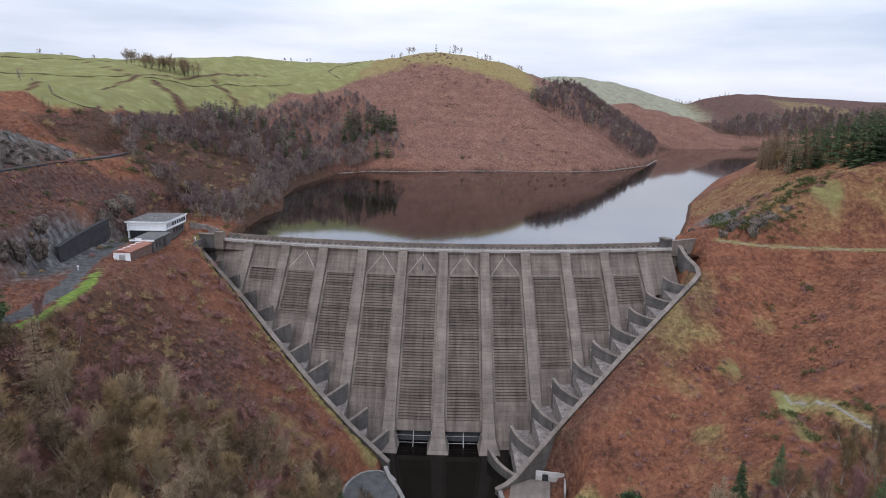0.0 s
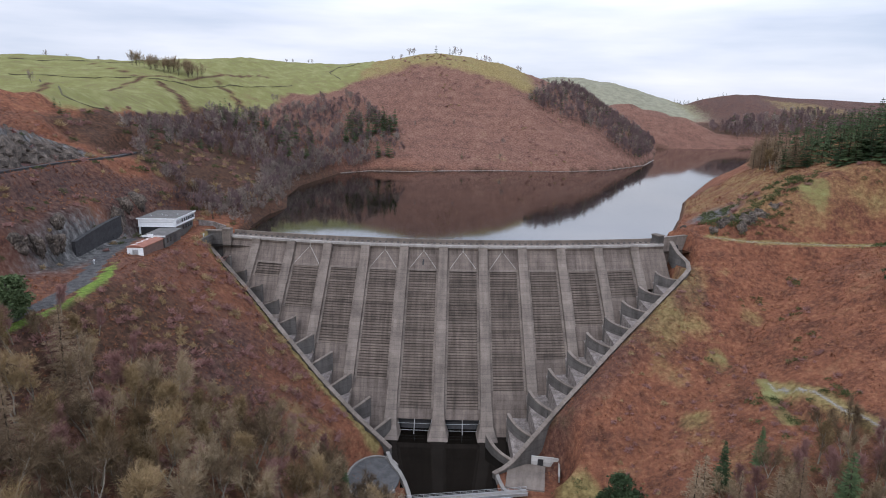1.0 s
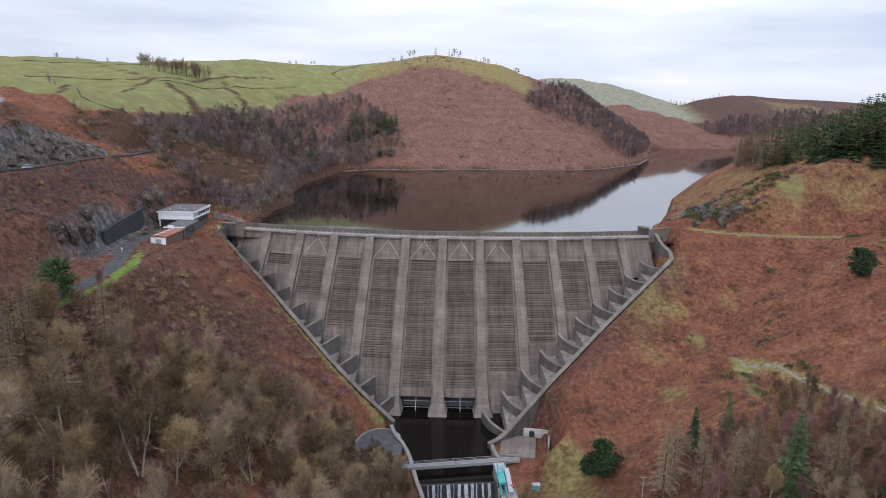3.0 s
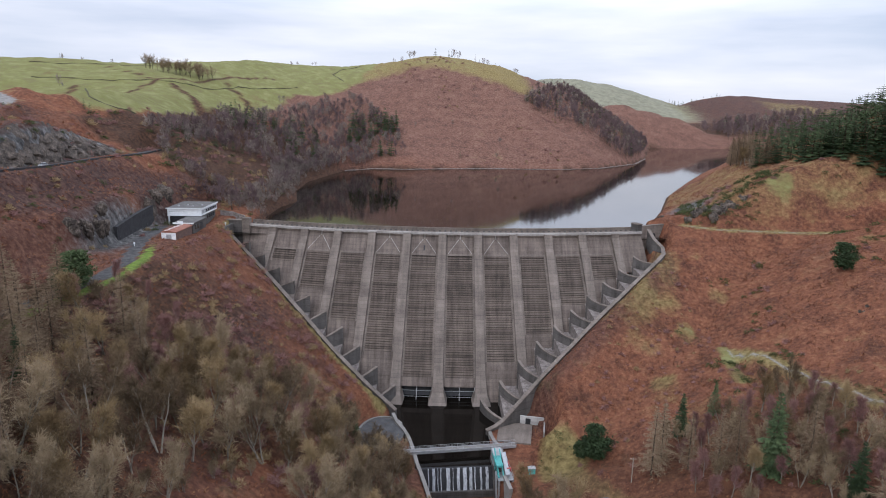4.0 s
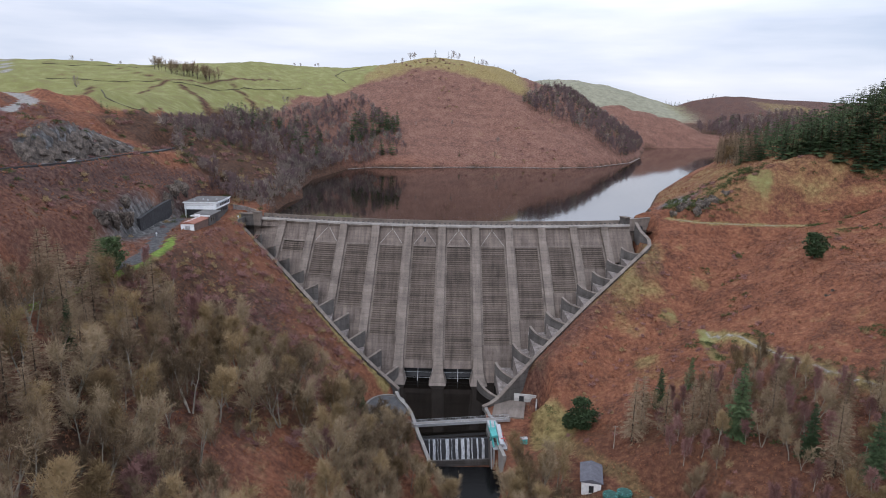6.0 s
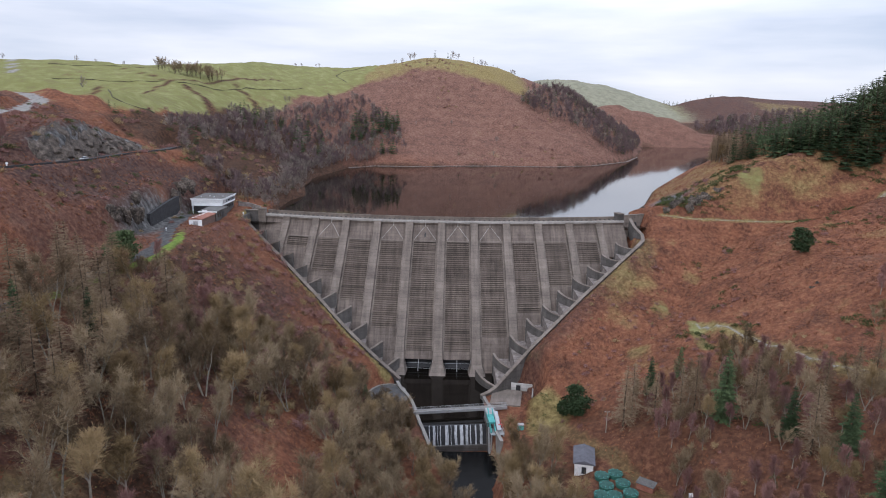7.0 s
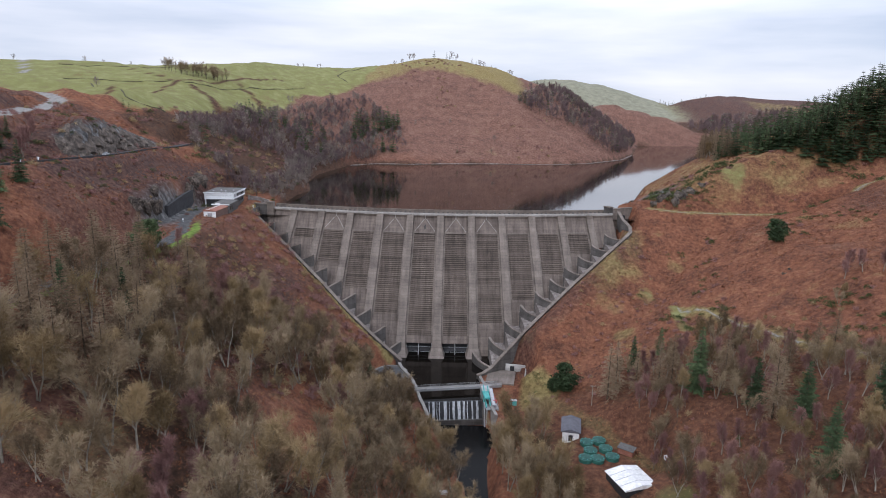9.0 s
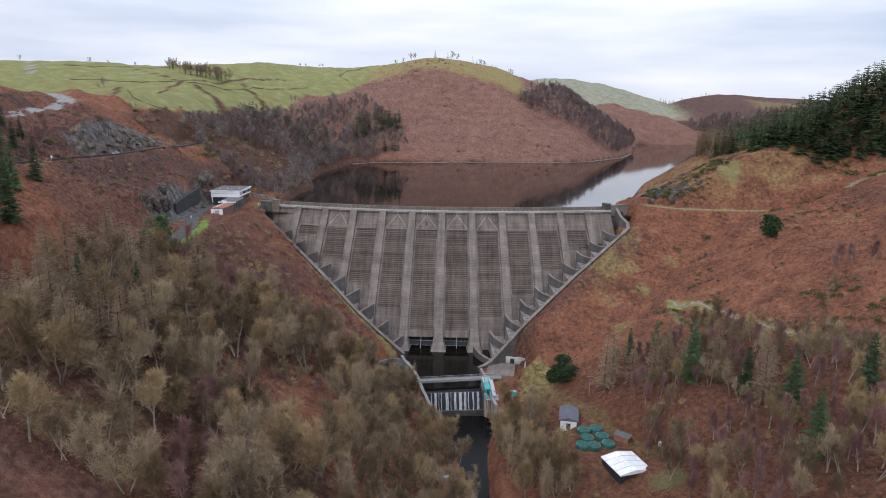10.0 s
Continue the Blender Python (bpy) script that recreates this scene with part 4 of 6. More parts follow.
bridge = thing("footbridge", "long pale steel footbridge across the pool outlet", "bridge", (-12, 169.2, 3.0), 8.6)
L = 42
part("deck", box(0, L, -1.0, 1.0, -0.45, 0.0), PALE, bridge)
for y in (-1.02, 1.02):
    part("girder", box(0, L, y - 0.12, y + 0.12, -1.0, 0.12), STEEL, bridge)
    part("handrail", box(0, L, y - 0.05, y + 0.05, 1.05, 1.15), STEEL, bridge)
    part("midrail", box(0, L, y - 0.03, y + 0.03, 0.55, 0.61), STEEL, bridge)
    for i in range(22):
        part("rail_post", box(i * 2 - 0.04 + 0.02, i * 2 + 0.06, y - 0.04, y + 0.04, 0, 1.1), STEEL, bridge)

weir = thing("weir", "concrete weir with white streams of water falling over it", "weir", (6, 163.5, 0), 5)
part("crest", prism([[(-14, 0.8, -8), (-14, 0.8, 0.12), (-14, -0.6, 0.12), (-14, -3.6, -6.9), (-14, -3.6, -8)],
                     [(16, 0.8, -8), (16, 0.8, 0.12), (16, -0.6, 0.12), (16, -3.6, -6.9), (16, -3.6, -8)]]), DARKSTONE, weir)
rng = random.Random(8)
x = -9.0
while x < 14:
    w = rng.choice((0.2, 0.35, 0.6, 1.0, 1.3))
    secs = []
    for f in np.linspace(0, 1, 6):
        yy, zz = -0.5 - 3.4 * f, 0.26 - 7.0 * f + 0.25 * math.sin(math.pi * f)
        wob = 0.12 * math.sin(7 * f + x)
        secs.append([(x + wob, yy + 0.15, zz - 0.2), (x + w + wob, yy + 0.15, zz - 0.2), (x + w + wob * 0.5, yy, zz + 0.12), (x + wob * 0.5, yy, zz + 0.12)])
    part("water_stream", sweep(secs), FOAM, weir, "white falling water")
    x += w + rng.uniform(0.7, 2.0)
part("shelf", box(-13, 15, -4.6, -3.5, -9, -6.5), WALLC, weir)

gear = thing("screen_cleaner", "turquoise machinery on a concrete platform beside the weir", "machinery", (22.5, 161, 0), 6)
gear.scale = (1.3, 1.3, 1.3)
part("platform", box(-1.6, 2.6, -1.5, 6.5, -7, 1.2), WALLC, gear)
part("housing", box(-1.6, 1.2, 1.5, 5.6, 1.2, 4.4), STEEL, gear, bevel=0.1)
part("cover", box(-1.7, 0.2, -3.4, 3.2, 3.6, 4.3), TEAL, gear, "turquoise cover", bevel=0.1)
for yy in (-3.2, -0.4, 2.6):
    part("leg", rod((-1.5, yy, 1.2), (-1.5, yy, 3.7), 0.14), TEAL, gear)
    part("leg", rod((1.8, yy, 1.2), (1.8, yy, 3.0), 0.14), TEAL, gear)
part("conveyor", prism([[(0.6, -4.5, 1.6), (1.8, -4.5, 1.6), (1.8, -4.5, 2.2), (0.6, -4.5, 2.2)], [(0.6, 2, 4.4), (1.8, 2, 4.4), (1.8, 2, 5.0), (0.6, 2, 5.0)]]), STEEL, gear)
part("motor", rod((1.2, -2.6, 2.5), (2.4, -2.6, 2.5), 0.55, sides=10), REDPAINT, gear, "red motor drum")
part("frame", prism([[(-2, -5.6, -5), (-1.6, -5.6, -5), (-1.6, -5.2, -5), (-2, -5.2, -5)], [(-2, -3.6, 2.6), (-1.6, -3.6, 2.6), (-1.6, -3.2, 2.6), (-2, -3.2, 2.6)]]), STEEL, gear)
for xx in (-1.4, 0.4, 2.2):
    part("pillar", box(xx, xx + 0.4, -5.4, -5.0, -7, 1.0), STEEL, gear)
    part("beam", box(xx + 0.05, xx + 0.35, -5.2, -1.4, 0.7, 1.0), STEEL, gear)
part("walkway", box(-1.5, 2.7, -5.5, -1.5, 1.0, 1.12), STEEL, gear, "open steel walkway")
for yy in (-5.3, -3.4, -1.6):
    part("rail_post", rod((2.6, yy, 1.1), (2.6, yy, 2.2), 0.05), STEEL, gear)
part("handrail", rod((2.6, -5.4, 2.2), (2.6, 5.0, 2.2), 0.05), STEEL, gear)
part("rake_arm", rod((-1.2, -4.6, 1.4), (-1.2, 2.4, 6.0), 0.28, 0.2), TEAL, gear, "turquoise rake arm")
part("rake_arm", rod((0.2, -4.2, 1.4), (0.2, 2.6, 5.6), 0.24, 0.18), TEAL, gear, "turquoise rake arm")
part("control_box", box(1.0, 2.4, -0.8, 0.8, 1.2, 3.0), REDPAINT, gear, "red and white control box", 0.05)
cab = thing("cabinet", "small turquoise metal control cabinet on the bank", "cabinet", (33.5, 160, ground_z(33.5, 160)), 4)
part("body", box(-1.2, 1.2, -0.8, 0.8, -0.6, 2.1), TEAL, cab, bevel=0.05)
part("roof", box(-1.35, 1.35, -0.95, 0.95, 2.1, 2.3), STEEL, cab)
part("door", box(-0.55, 0.55, -0.86, -0.8, 0.1, 1.9), TEAL, cab)

# ---------------------------------------------------------------- vegetation meshes
class Soup:
    """Collects vertices and faces for one mesh."""

    def __init__(self):
        self.v, self.f = [], []

    def spike(self, a, c, r):
        """A thin three-sided twig from a to its tip c."""
        d = c - a
        u = d.orthogonal().normalized() * r
        w = d.cross(u).normalized() * r
        k = len(self.v)
        self.v += [a + u, a - u * 0.5 + w * 0.87, a - u * 0.5 - w * 0.87, c]
        self.f += [(k, k + 1, k + 3), (k + 1, k + 2, k + 3), (k + 2, k, k + 3)]

    def sliver(self, a, c, w, r):
        """A fine twig as one thin tapering blade."""
        u = (c - a).cross(rand_dir(r)).normalized() * w
        k = len(self.v)
        self.v += [a + u, a - u, c]
        self.f.append((k, k + 1, k + 2))

    def tube(self, pts, radii, sides=5):
        k0 = len(self.v)
        for i, (p, r) in enumerate(zip(pts, radii)):
            d = (pts[min(i + 1, len(pts) - 1)] - pts[max(i - 1, 0)]).normalized()
            u = d.orthogonal().normalized()
            w = d.cross(u)
            for s in range(sides):
                an = 2 * math.pi * s / sides
                self.v.append(p + (u * math.cos(an) + w * math.sin(an)) * r)
        for i in range(len(pts) - 1):
            for s in range(sides):
                a, b = k0 + i * sides + s, k0 + i * sides + (s + 1) % sides
                self.f.append((a, b, b + sides, a + sides))

    def blade(self, a, b, c):
        k = len(self.v)
        self.v += [a, b, c]
        self.f.append((k, k + 1, k + 2))

    def mesh(self, name, mat):
        return mesh_of(name, self.v, self.f, mat)


def rand_dir(r, up=0.0):
    a, z = r.uniform(0, 2 * math.pi), r.uniform(-1, 1)
    s = math.sqrt(1 - z * z)
    return (Vector((s * math.cos(a), s * math.sin(a), z)) + Vector((0, 0, up))).normalized()


def bare_tree_meshes(seed, h, spread, twigs, mat, stems=1, twig_r=0.035, low=0.22, simple=False):
    """A leafless broadleaf: tapered stems with limbs, and a crown of fine twigs with an uneven outline."""
    r = random.Random(seed)
    trunk, crown = Soup(), Soup()
    tips = []
    for s in range(stems):
        base = Vector((r.uniform(-0.5, 0.5), r.uniform(-0.5, 0.5), -0.5)) * (0.3 if stems == 1 else 1)
        lean = Vector((r.uniform(-0.12, 0.12), r.uniform(-0.12, 0.12), 1)) if stems == 1 else Vector((r.uniform(-0.35, 0.35), r.uniform(-0.35, 0.35), 1))
        pts, p = [], base.copy()
        hh = h * r.uniform(0.85, 1.0)
        for i in range(6):
            pts.append(p.copy())
            p = p + (lean + Vector((r.uniform(-0.12, 0.12), r.uniform(-0.12, 0.12), 0))) * (hh * 0.9 / 5)
        r0 = (0.017 if stems == 1 else 0.012) * h
        trunk.tube(pts, [r0, r0 * 0.85, r0 * 0.65, r0 * 0.45, r0 * 0.26, r0 * 0.1], 3 if simple else 5)
        for _ in range(18 if stems == 1 else 10):
            f = r.uniform(low, 0.95)
            q = f * 5
            i = min(int(q), 4)
            o = pts[i].lerp(pts[i + 1], q - i)
            d = rand_dir(r, 1.15)
            reach = h * spread * (1.25 - 0.75 * f) * r.uniform(0.7, 1.15)
            b = [o]
            for _k in range(3):
                d = (d + Vector((r.uniform(-0.2, 0.2), r.uniform(-0.2, 0.2), 0.38))).normalized()
                b.append(b[-1] + d * reach / 3)
            lr = r0 * 0.42 * (1.1 - f)
            if not simple:
                trunk.tube(b, [lr, lr * 0.7, lr * 0.45, lr * 0.15], 3)
            tips.append((b, reach))
        tips.append((pts[2:], h * 0.3))
    for _ in range(twigs):
        b, reach = r.choice(tips)
        q = r.uniform(0.25, 1.0) ** 0.8 * (len(b) - 1)
        i = min(int(q), len(b) - 2)
        o = b[i].lerp(b[i + 1], q - i)
        along = (b[i + 1] - b[i]).normalized()
        out = Vector((o.x, o.y, 0))
        out = out.normalized() if out.length > 0.2 else Vector((0, 0, 0))
        d = (rand_dir(r, 0.35) * 0.8 + along * 0.65 + out * 0.3).normalized()
        ln = h * r.uniform(0.06, 0.17)
        e = o + d * ln
        crown.sliver(o, e, twig_r * r.uniform(0.6, 1.3), r)
        for _k in range(2):
            m = o.lerp(e, r.uniform(0.2, 0.8))
            crown.sliver(m, m + (d + rand_dir(r, 0.25) * 0.75).normalized() * ln * 0.65, twig_r * 0.75, r)
    return trunk.mesh("trunk", BARK), crown.mesh("crown", mat)


def conifer_meshes(seed, h, width, mat, bare=False, dense=1.0, first=0.12, spray=0.42):
    """A spruce, pine or larch: whorls of drooping limbs, each with side sprays; a larch has bare twigs."""
    r = random.Random(seed)
    trunk, crown = Soup(), Soup()
    trunk.tube([Vector((0, 0, -0.5)), Vector((r.uniform(-0.2, 0.2), 0, h * 0.5)), Vector((r.uniform(-0.3, 0.3), r.uniform(-0.3, 0.3), h))], [h * 0.016, h * 0.009, 0.03])
    levels = int(h * 1.25 * dense)
    for i in range(levels):
        f = first + (1 - first) * (i + r.uniform(-0.4, 0.4)) / levels
        z = h * f
        reach = h * width * (1 - f) ** 0.8 * r.uniform(0.75, 1.15) + 0.25
        n = 7 if not bare else 6
        a0 = r.uniform(0, 6.28)
        for k in range(n):
            if r.random() < 0.1:
                continue
            an = a0 + 2 * math.pi * k / n + r.uniform(-0.3, 0.3)
            ln = reach * r.uniform(0.6, 1.15)
            d = Vector((math.cos(an), math.sin(an), r.uniform(-0.25, 0.2) + (0.5 * f - 0.2)))
            o, e = Vector((0, 0, z)), Vector((0, 0, z)) + d * ln
            side = Vector((-d.y, d.x, 0)).normalized()
            if bare:
                crown.spike(o, e + Vector((0, 0, 0.12 * ln)), 0.08)
                for j in range(17):
                    m = o.lerp(e, r.uniform(0.15, 1.0))
                    crown.sliver(m, m + (side * r.choice((-1, 1)) * r.uniform(0.3, 0.9) + d * 0.6 + Vector((0, 0, r.uniform(-0.5, 0.3)))) * ln * 0.36, 0.075, r)
            else:
                w = ln * spray
                for j in range(5):
                    m = o.lerp(e, 0.25 + 0.17 * j + r.uniform(-0.06, 0.06))
                    ww = w * (1.1 - 0.13 * j) * r.uniform(0.7, 1.3)
                    for s in (-1, 1):
                        tip = m + side * s * ww + d * ww * 0.7 + Vector((0, 0, -r.uniform(0.05, 0.45) * ww))
                        crown.blade(m + Vector((0, 0, 0.10)) - d * ww * 0.35, m + d * ww * 0.5 + Vector((0, 0, r.uniform(-0.1, 0.25))), tip)
                crown.blade(e + d * 0.4, e - side * w * 0.35 - d * 0.3, e + side * w * 0.35 - d * 0.3 + Vector((0, 0, 0.15)))
    return trunk.mesh("trunk", DARKBARK), crown.mesh("crown", mat)


def pine_meshes(seed, h):
    """A rounded pine: bare lower stem, clumps of needles in an uneven crown."""
    r = random.Random(seed)
    trunk, crown = Soup(), Soup()
    top = Vector((r.uniform(-0.5, 0.5), r.uniform(-0.5, 0.5), h * 0.92))
    trunk.tube([Vector((0, 0, -0.5)), top * 0.5, top], [h * 0.022, h * 0.014, 0.05])
    for _ in range(70):
        f = r.uniform(0.10, 1.0)
        an = r.uniform(0, 6.28)
        rad = h * 0.30 * math.sin(math.pi * min(1, (f - 0.06) * 1.02)) ** 0.6 * r.uniform(0.5, 1.05)
        c = Vector((math.cos(an) * rad, math.sin(an) * rad, h * f))
        o = top * (f * 0.8)
        trunk.tube([o, o.lerp(c, 0.6) + Vector((0, 0, -0.1)), c], [0.1, 0.06, 0.03], 3)
        size = h * 0.10 * r.uniform(0.6, 1.5)
        for _k in range(64):
            d = rand_dir(r, 0.25)
            p = c + Vector((d.x, d.y, d.z * 0.6)) * size * r.uniform(0.4, 1.25)
            t = rand_dir(r) * size * 0.5
            crown.blade(p, p + t, p + rand_dir(r) * size * 0.5 + d * 0.2)
    return trunk.mesh("trunk", BARK), crown.mesh("crown", NEEDLE)


def shrub_mesh(name, seed, h, w, twigs, mat, leafy=False, r0=0.03):
    """A low bush: many stems from one stool, or a dome of leaf blades."""
    r = random.Random(seed)
    s = Soup()
    for _ in range(twigs):
        d = rand_dir(r, 0.35)
        d.z = abs(d.z)
        k = r.uniform(0.55, 1.05) * (1 + 0.22 * math.sin(3 * math.atan2(d.y, d.x) + seed))
        e = Vector((d.x * w * k, d.y * w * k, d.z * h * k))
        if leafy:
            t = rand_dir(r) * 0.16 * h
            s.blade(e * r.uniform(0.6, 1), e + t, e + rand_dir(r) * 0.16 * h)
        else:
            o = Vector((r.uniform(-0.5, 0.5) * w, r.uniform(-0.5, 0.5) * w, 0))
            s.sliver(o.lerp(e, r.uniform(0.2, 0.6)), e, r0 * 1.3, r)
            s.sliver(o.lerp(e, 0.7), e + rand_dir(r, 0.2) * h * 0.3, r0, r)
    return s.mesh(name, mat)


# ---------------------------------------------------------------- trees of the near valley
LIBRARY = {}


def library(kind, meshes):
    LIBRARY.setdefault(kind, []).append(meshes)


for i in range(6):
    library("grey", bare_tree_meshes(20 + i, 14.0, 0.37 + 0.05 * (i % 3), 1080, TWIG if i % 2 else TWIG_OLIVE, 1 + i % 2, 0.047, 0.2 + 0.05 * (i % 3)))
for i in range(3):
    library("slim", bare_tree_meshes(40 + i, 17.0, 0.28, 820, TWIG if i else TWIG_OLIVE, 2 + i % 2, 0.043, 0.3))
for i in range(3):
    library("willow", bare_tree_meshes(60 + i, 6.5, 0.46, 1000, TWIG, 4, 0.036, 0.1))
for i in range(3):
    library("birch", bare_tree_meshes(80 + i, 12.0, 0.38, 900, TWIG_RED, 1, 0.05, 0.2))
for i in range(3):
    library("larch", conifer_meshes(100 + i, 22.0, 0.25, LARCH, True, 1.15, 0.08))
for i in range(3):
    library("spruce", conifer_meshes(120 + i, 20.0, 0.20, NEEDLE, False, 1.5, 0.06, 0.34))
for i in range(3):
    library("plantation", conifer_meshes(130 + i, 20.0, 0.17, NEEDLE, False, 0.72, 0.03, 0.5))
for i in range(2):
    library("pine", pine_meshes(140 + i, 11.0))
LABELS = {
    "grey": ("bare_tree", "leafless grey-brown broadleaf tree on the bracken slope", "tree"),
    "slim": ("ash_tree", "tall slim leafless ash with pale upright stems", "tree"),
    "willow": ("willow_tree", "low rounded leafless willow with grey twigs", "tree"),
    "birch": ("birch_tree", "leafless birch with purple-brown twigs", "tree"),
    "larch": ("larch_tree", "bare brown larch with a conical crown", "tree"),
    "spruce": ("spruce_tree", "dark green conical spruce", "tree"),
    "plantation": ("spruce_tree", "dark green plantation spruce in a close stand", "tree"),
    "pine": ("pine_tree", "green rounded pine with a clumped crown", "tree"),
}
tree_rng = random.Random(77)
SPOTS = []


def plant(kind, x, y, size=1.0, wide=1.0, variant=None, group=""):
    name, label, cat = LABELS[kind]
    meshes = LIBRARY[kind][tree_rng.randrange(len(LIBRARY[kind])) if variant is None else variant]
    e = new(name)
    s = size * tree_rng.uniform(0.93, 1.07)
    e.matrix_basis = Matrix.LocRotScale((x, y, ground_z(x, y)), Euler((0, 0, tree_rng.uniform(0, 6.28))), (s * wide, s * wide, s))
    tagged(e, label, cat, group or "valley trees")
    for n, me in zip(("trunk", "crown"), meshes):
        child(n, me, e)
    SPOTS.append((x, y))
    return e


def clear_of(x, y, gap):
    return all((x - a) ** 2 + (y - b) ** 2 > gap * gap for a, b in SPOTS)


# single trees that stand out
for x, y, s in ((93, 118, 1.25), (104, 99, 0.85), (110, 82, 0.95), (127, 74, 0.95), (105, 60, 1.0), (80, 150, 0.75), (92, 154, 0.6), (-29, 168, 0.45), (-104, 78, 0.8),
                (-96, 96, 0.7), (-139, 104, 0.95), (-146, 112, 0.9), (-150, 124, 0.85), (-143, 92, 0.95), (-152, 140, 0.8), (-158, 132, 0.8), (-136, 84, 0.9), (-186, 168, 0.75), (-190, 176, 0.7), (-183, 160, 0.8), (-192, 184, 0.6), (-188, 190, 0.5), (-195, 172, 0.7), (-180, 172, 0.55)):
    plant("spruce", x, y, s)
for x, y, s in ((54, 155, 1.1), (50, 159, 0.6), (-111, 147, 1.0), (-115, 152, 0.9), (-109, 138, 0.8), (163, 208, 0.95)):
    plant("pine", x, y, s, 1.3)
for x, y, s in ((67, 137, 1.0), (71, 141, 0.9), (86, 124, 1.05), (83, 128, 0.9), (100, 113, 0.95), (76, 132, 0.8), (104, 88, 1.0), (108, 92, 0.8), (119, 109, 0.75), (126, 106, 0.8), (133, 108, 0.7),
                (-101, 60, 1.0), (-109, 92, 0.95), (-116, 100, 0.9), (-122, 132, 0.9), (-118, 122, 0.95), (-88, 47, 0.95), (-90, 62, 0.85), (-112, 78, 1.0), (-120, 88, 0.95),
                (-104, 110, 0.85), (-110, 118, 0.85), (-98, 80, 0.8), (-126, 110, 0.9), (-107, 70, 0.9)):
    plant("larch", x, y, s)
for x, y, s in ((-55, 101, 0.85), (-61, 97, 0.95), (-52, 104, 0.85), (-58, 90, 1.0), (-64, 84, 0.9), (-63, 73, 1.05), (-68, 78, 0.9), (-57, 108, 0.75), (-49, 110, 0.7)):
    plant("willow", x, y, s, 0.85)
for x, y, s in ((-58, 33, 1.0), (-54, 36, 0.9), (-61, 38, 0.95), (-52, 29, 0.9), (-64, 30, 0.85), (-56, 43, 0.8)):
    plant("birch", x, y, s, 1.1)
# the wood on the west side
tries = 0
while tries < 5200:
    tries += 1
    x, y = tree_rng.uniform(-112, 12), tree_rng.uniform(22, 172)
    lim = 170 + 0.35 * (x + 63) if x < -63 else 170 + 0.25 * (x + 63)
    if y > lim + 8 * noise_field(x, y, 0.05) or (x > -26 and y > 160):
        continue
    clearing = math.hypot((x + 43) / 13, (y - 92) / 29) < 1 or math.hypot((x + 82) / 8, (y - 34) / 11) < 1 or math.hypot((x + 57) / 7, (y - 118) / 5) < 1
    d, _ = line_distance(np.array([x]), np.array([y]), BANKPATH)
    d2, _ = line_distance(np.array([x]), np.array([y]), LANE)
    if clearing or (y > 132 and x > -9) or (d[0] < 2.2 and y < 120) or d2[0] < 6 or x > float(stream_x(y)) - (8 if y < 126 else 14.5) or not clear_of(x, y, 5.2 if x < -22 else 4.4):
        continue
    q = tree_rng.random()
    if x > -28:
        plant("slim" if q < 0.35 else "grey", x, y, tree_rng.uniform(0.65, 0.95), 1.15)
    elif y > lim - 22:
        plant("birch" if q < 0.4 else "willow" if q < 0.75 else "grey", x, y, tree_rng.uniform(0.5, 0.8))
    elif x < -82 and y > 48 and q < 0.55:
        plant("larch", x, y, tree_rng.uniform(0.6, 0.9), 1.1)
    else:
        plant("grey" if q < 0.5 else "slim" if q < 0.83 else "birch" if q < 0.9 else "willow", x, y, tree_rng.uniform(0.85, 1.25), 1.12)
# the east bank
tries = 0
while tries < 2600:
    tries += 1
    x, y = tree_rng.uniform(20, 160), tree_rng.uniform(40, 152)
    gap = 4.6
    if x < 50 and 78 < y < 136:
        ok, gap = x < 46 - 0.2 * (y - 80), 3.7
    else:
        ok = x > 72 and y < 150 - 0.25 * abs(x - 90) and x < float(np.interp(y, (62, 96, 120, 155, 178), (165, 141, 130, 121, 118))) - 4 and not math.hypot((x - 88) / 11, (y - 97) / 12) < 1 and tree_rng.random() < 0.95
    d, _ = line_distance(np.array([x]), np.array([y]), FOOTPATH)
    if not ok or d[0] < 4.5 or x < float(stream_x(y)) + (8 if y < 128 else 14) or not clear_of(x, y, gap):
        continue
    q = tree_rng.random()
    if x < 50:
        plant("grey" if q < 0.8 else "slim", x, y, tree_rng.uniform(0.85, 1.15))
    else:
        plant("birch" if q < 0.5 else "grey" if q < 0.85 else "slim", x, y, tree_rng.uniform(0.6, 0.95))
for x, y, s in ((165, 156, 0.8), (168, 151, 0.75), (162, 152, 0.65), (174, 148, 0.8), (178, 144, 0.7), (171, 158, 0.6)):
    plant("birch", x, y, s, 1.1)
for x, y, s in ((115, 152, 0.8), (111, 158, 0.65), (156, 142, 0.4), (152, 138, 0.45)):
    plant("grey", x, y, s, 1.1)

# the plantation above the east bank: a close stand with bare larches along its lakeward end
def inside(x, y, ring):
    """Whether a plan point lies in a ring of points."""
    hit = False
    for (ax, ay), (cx, cy) in zip(ring, ring[1:] + ring[:1]):
        if (ay > y) != (cy > y) and x < (cx - ax) * (y - ay) / (cy - ay) + ax:
            hit = not hit
    return hit


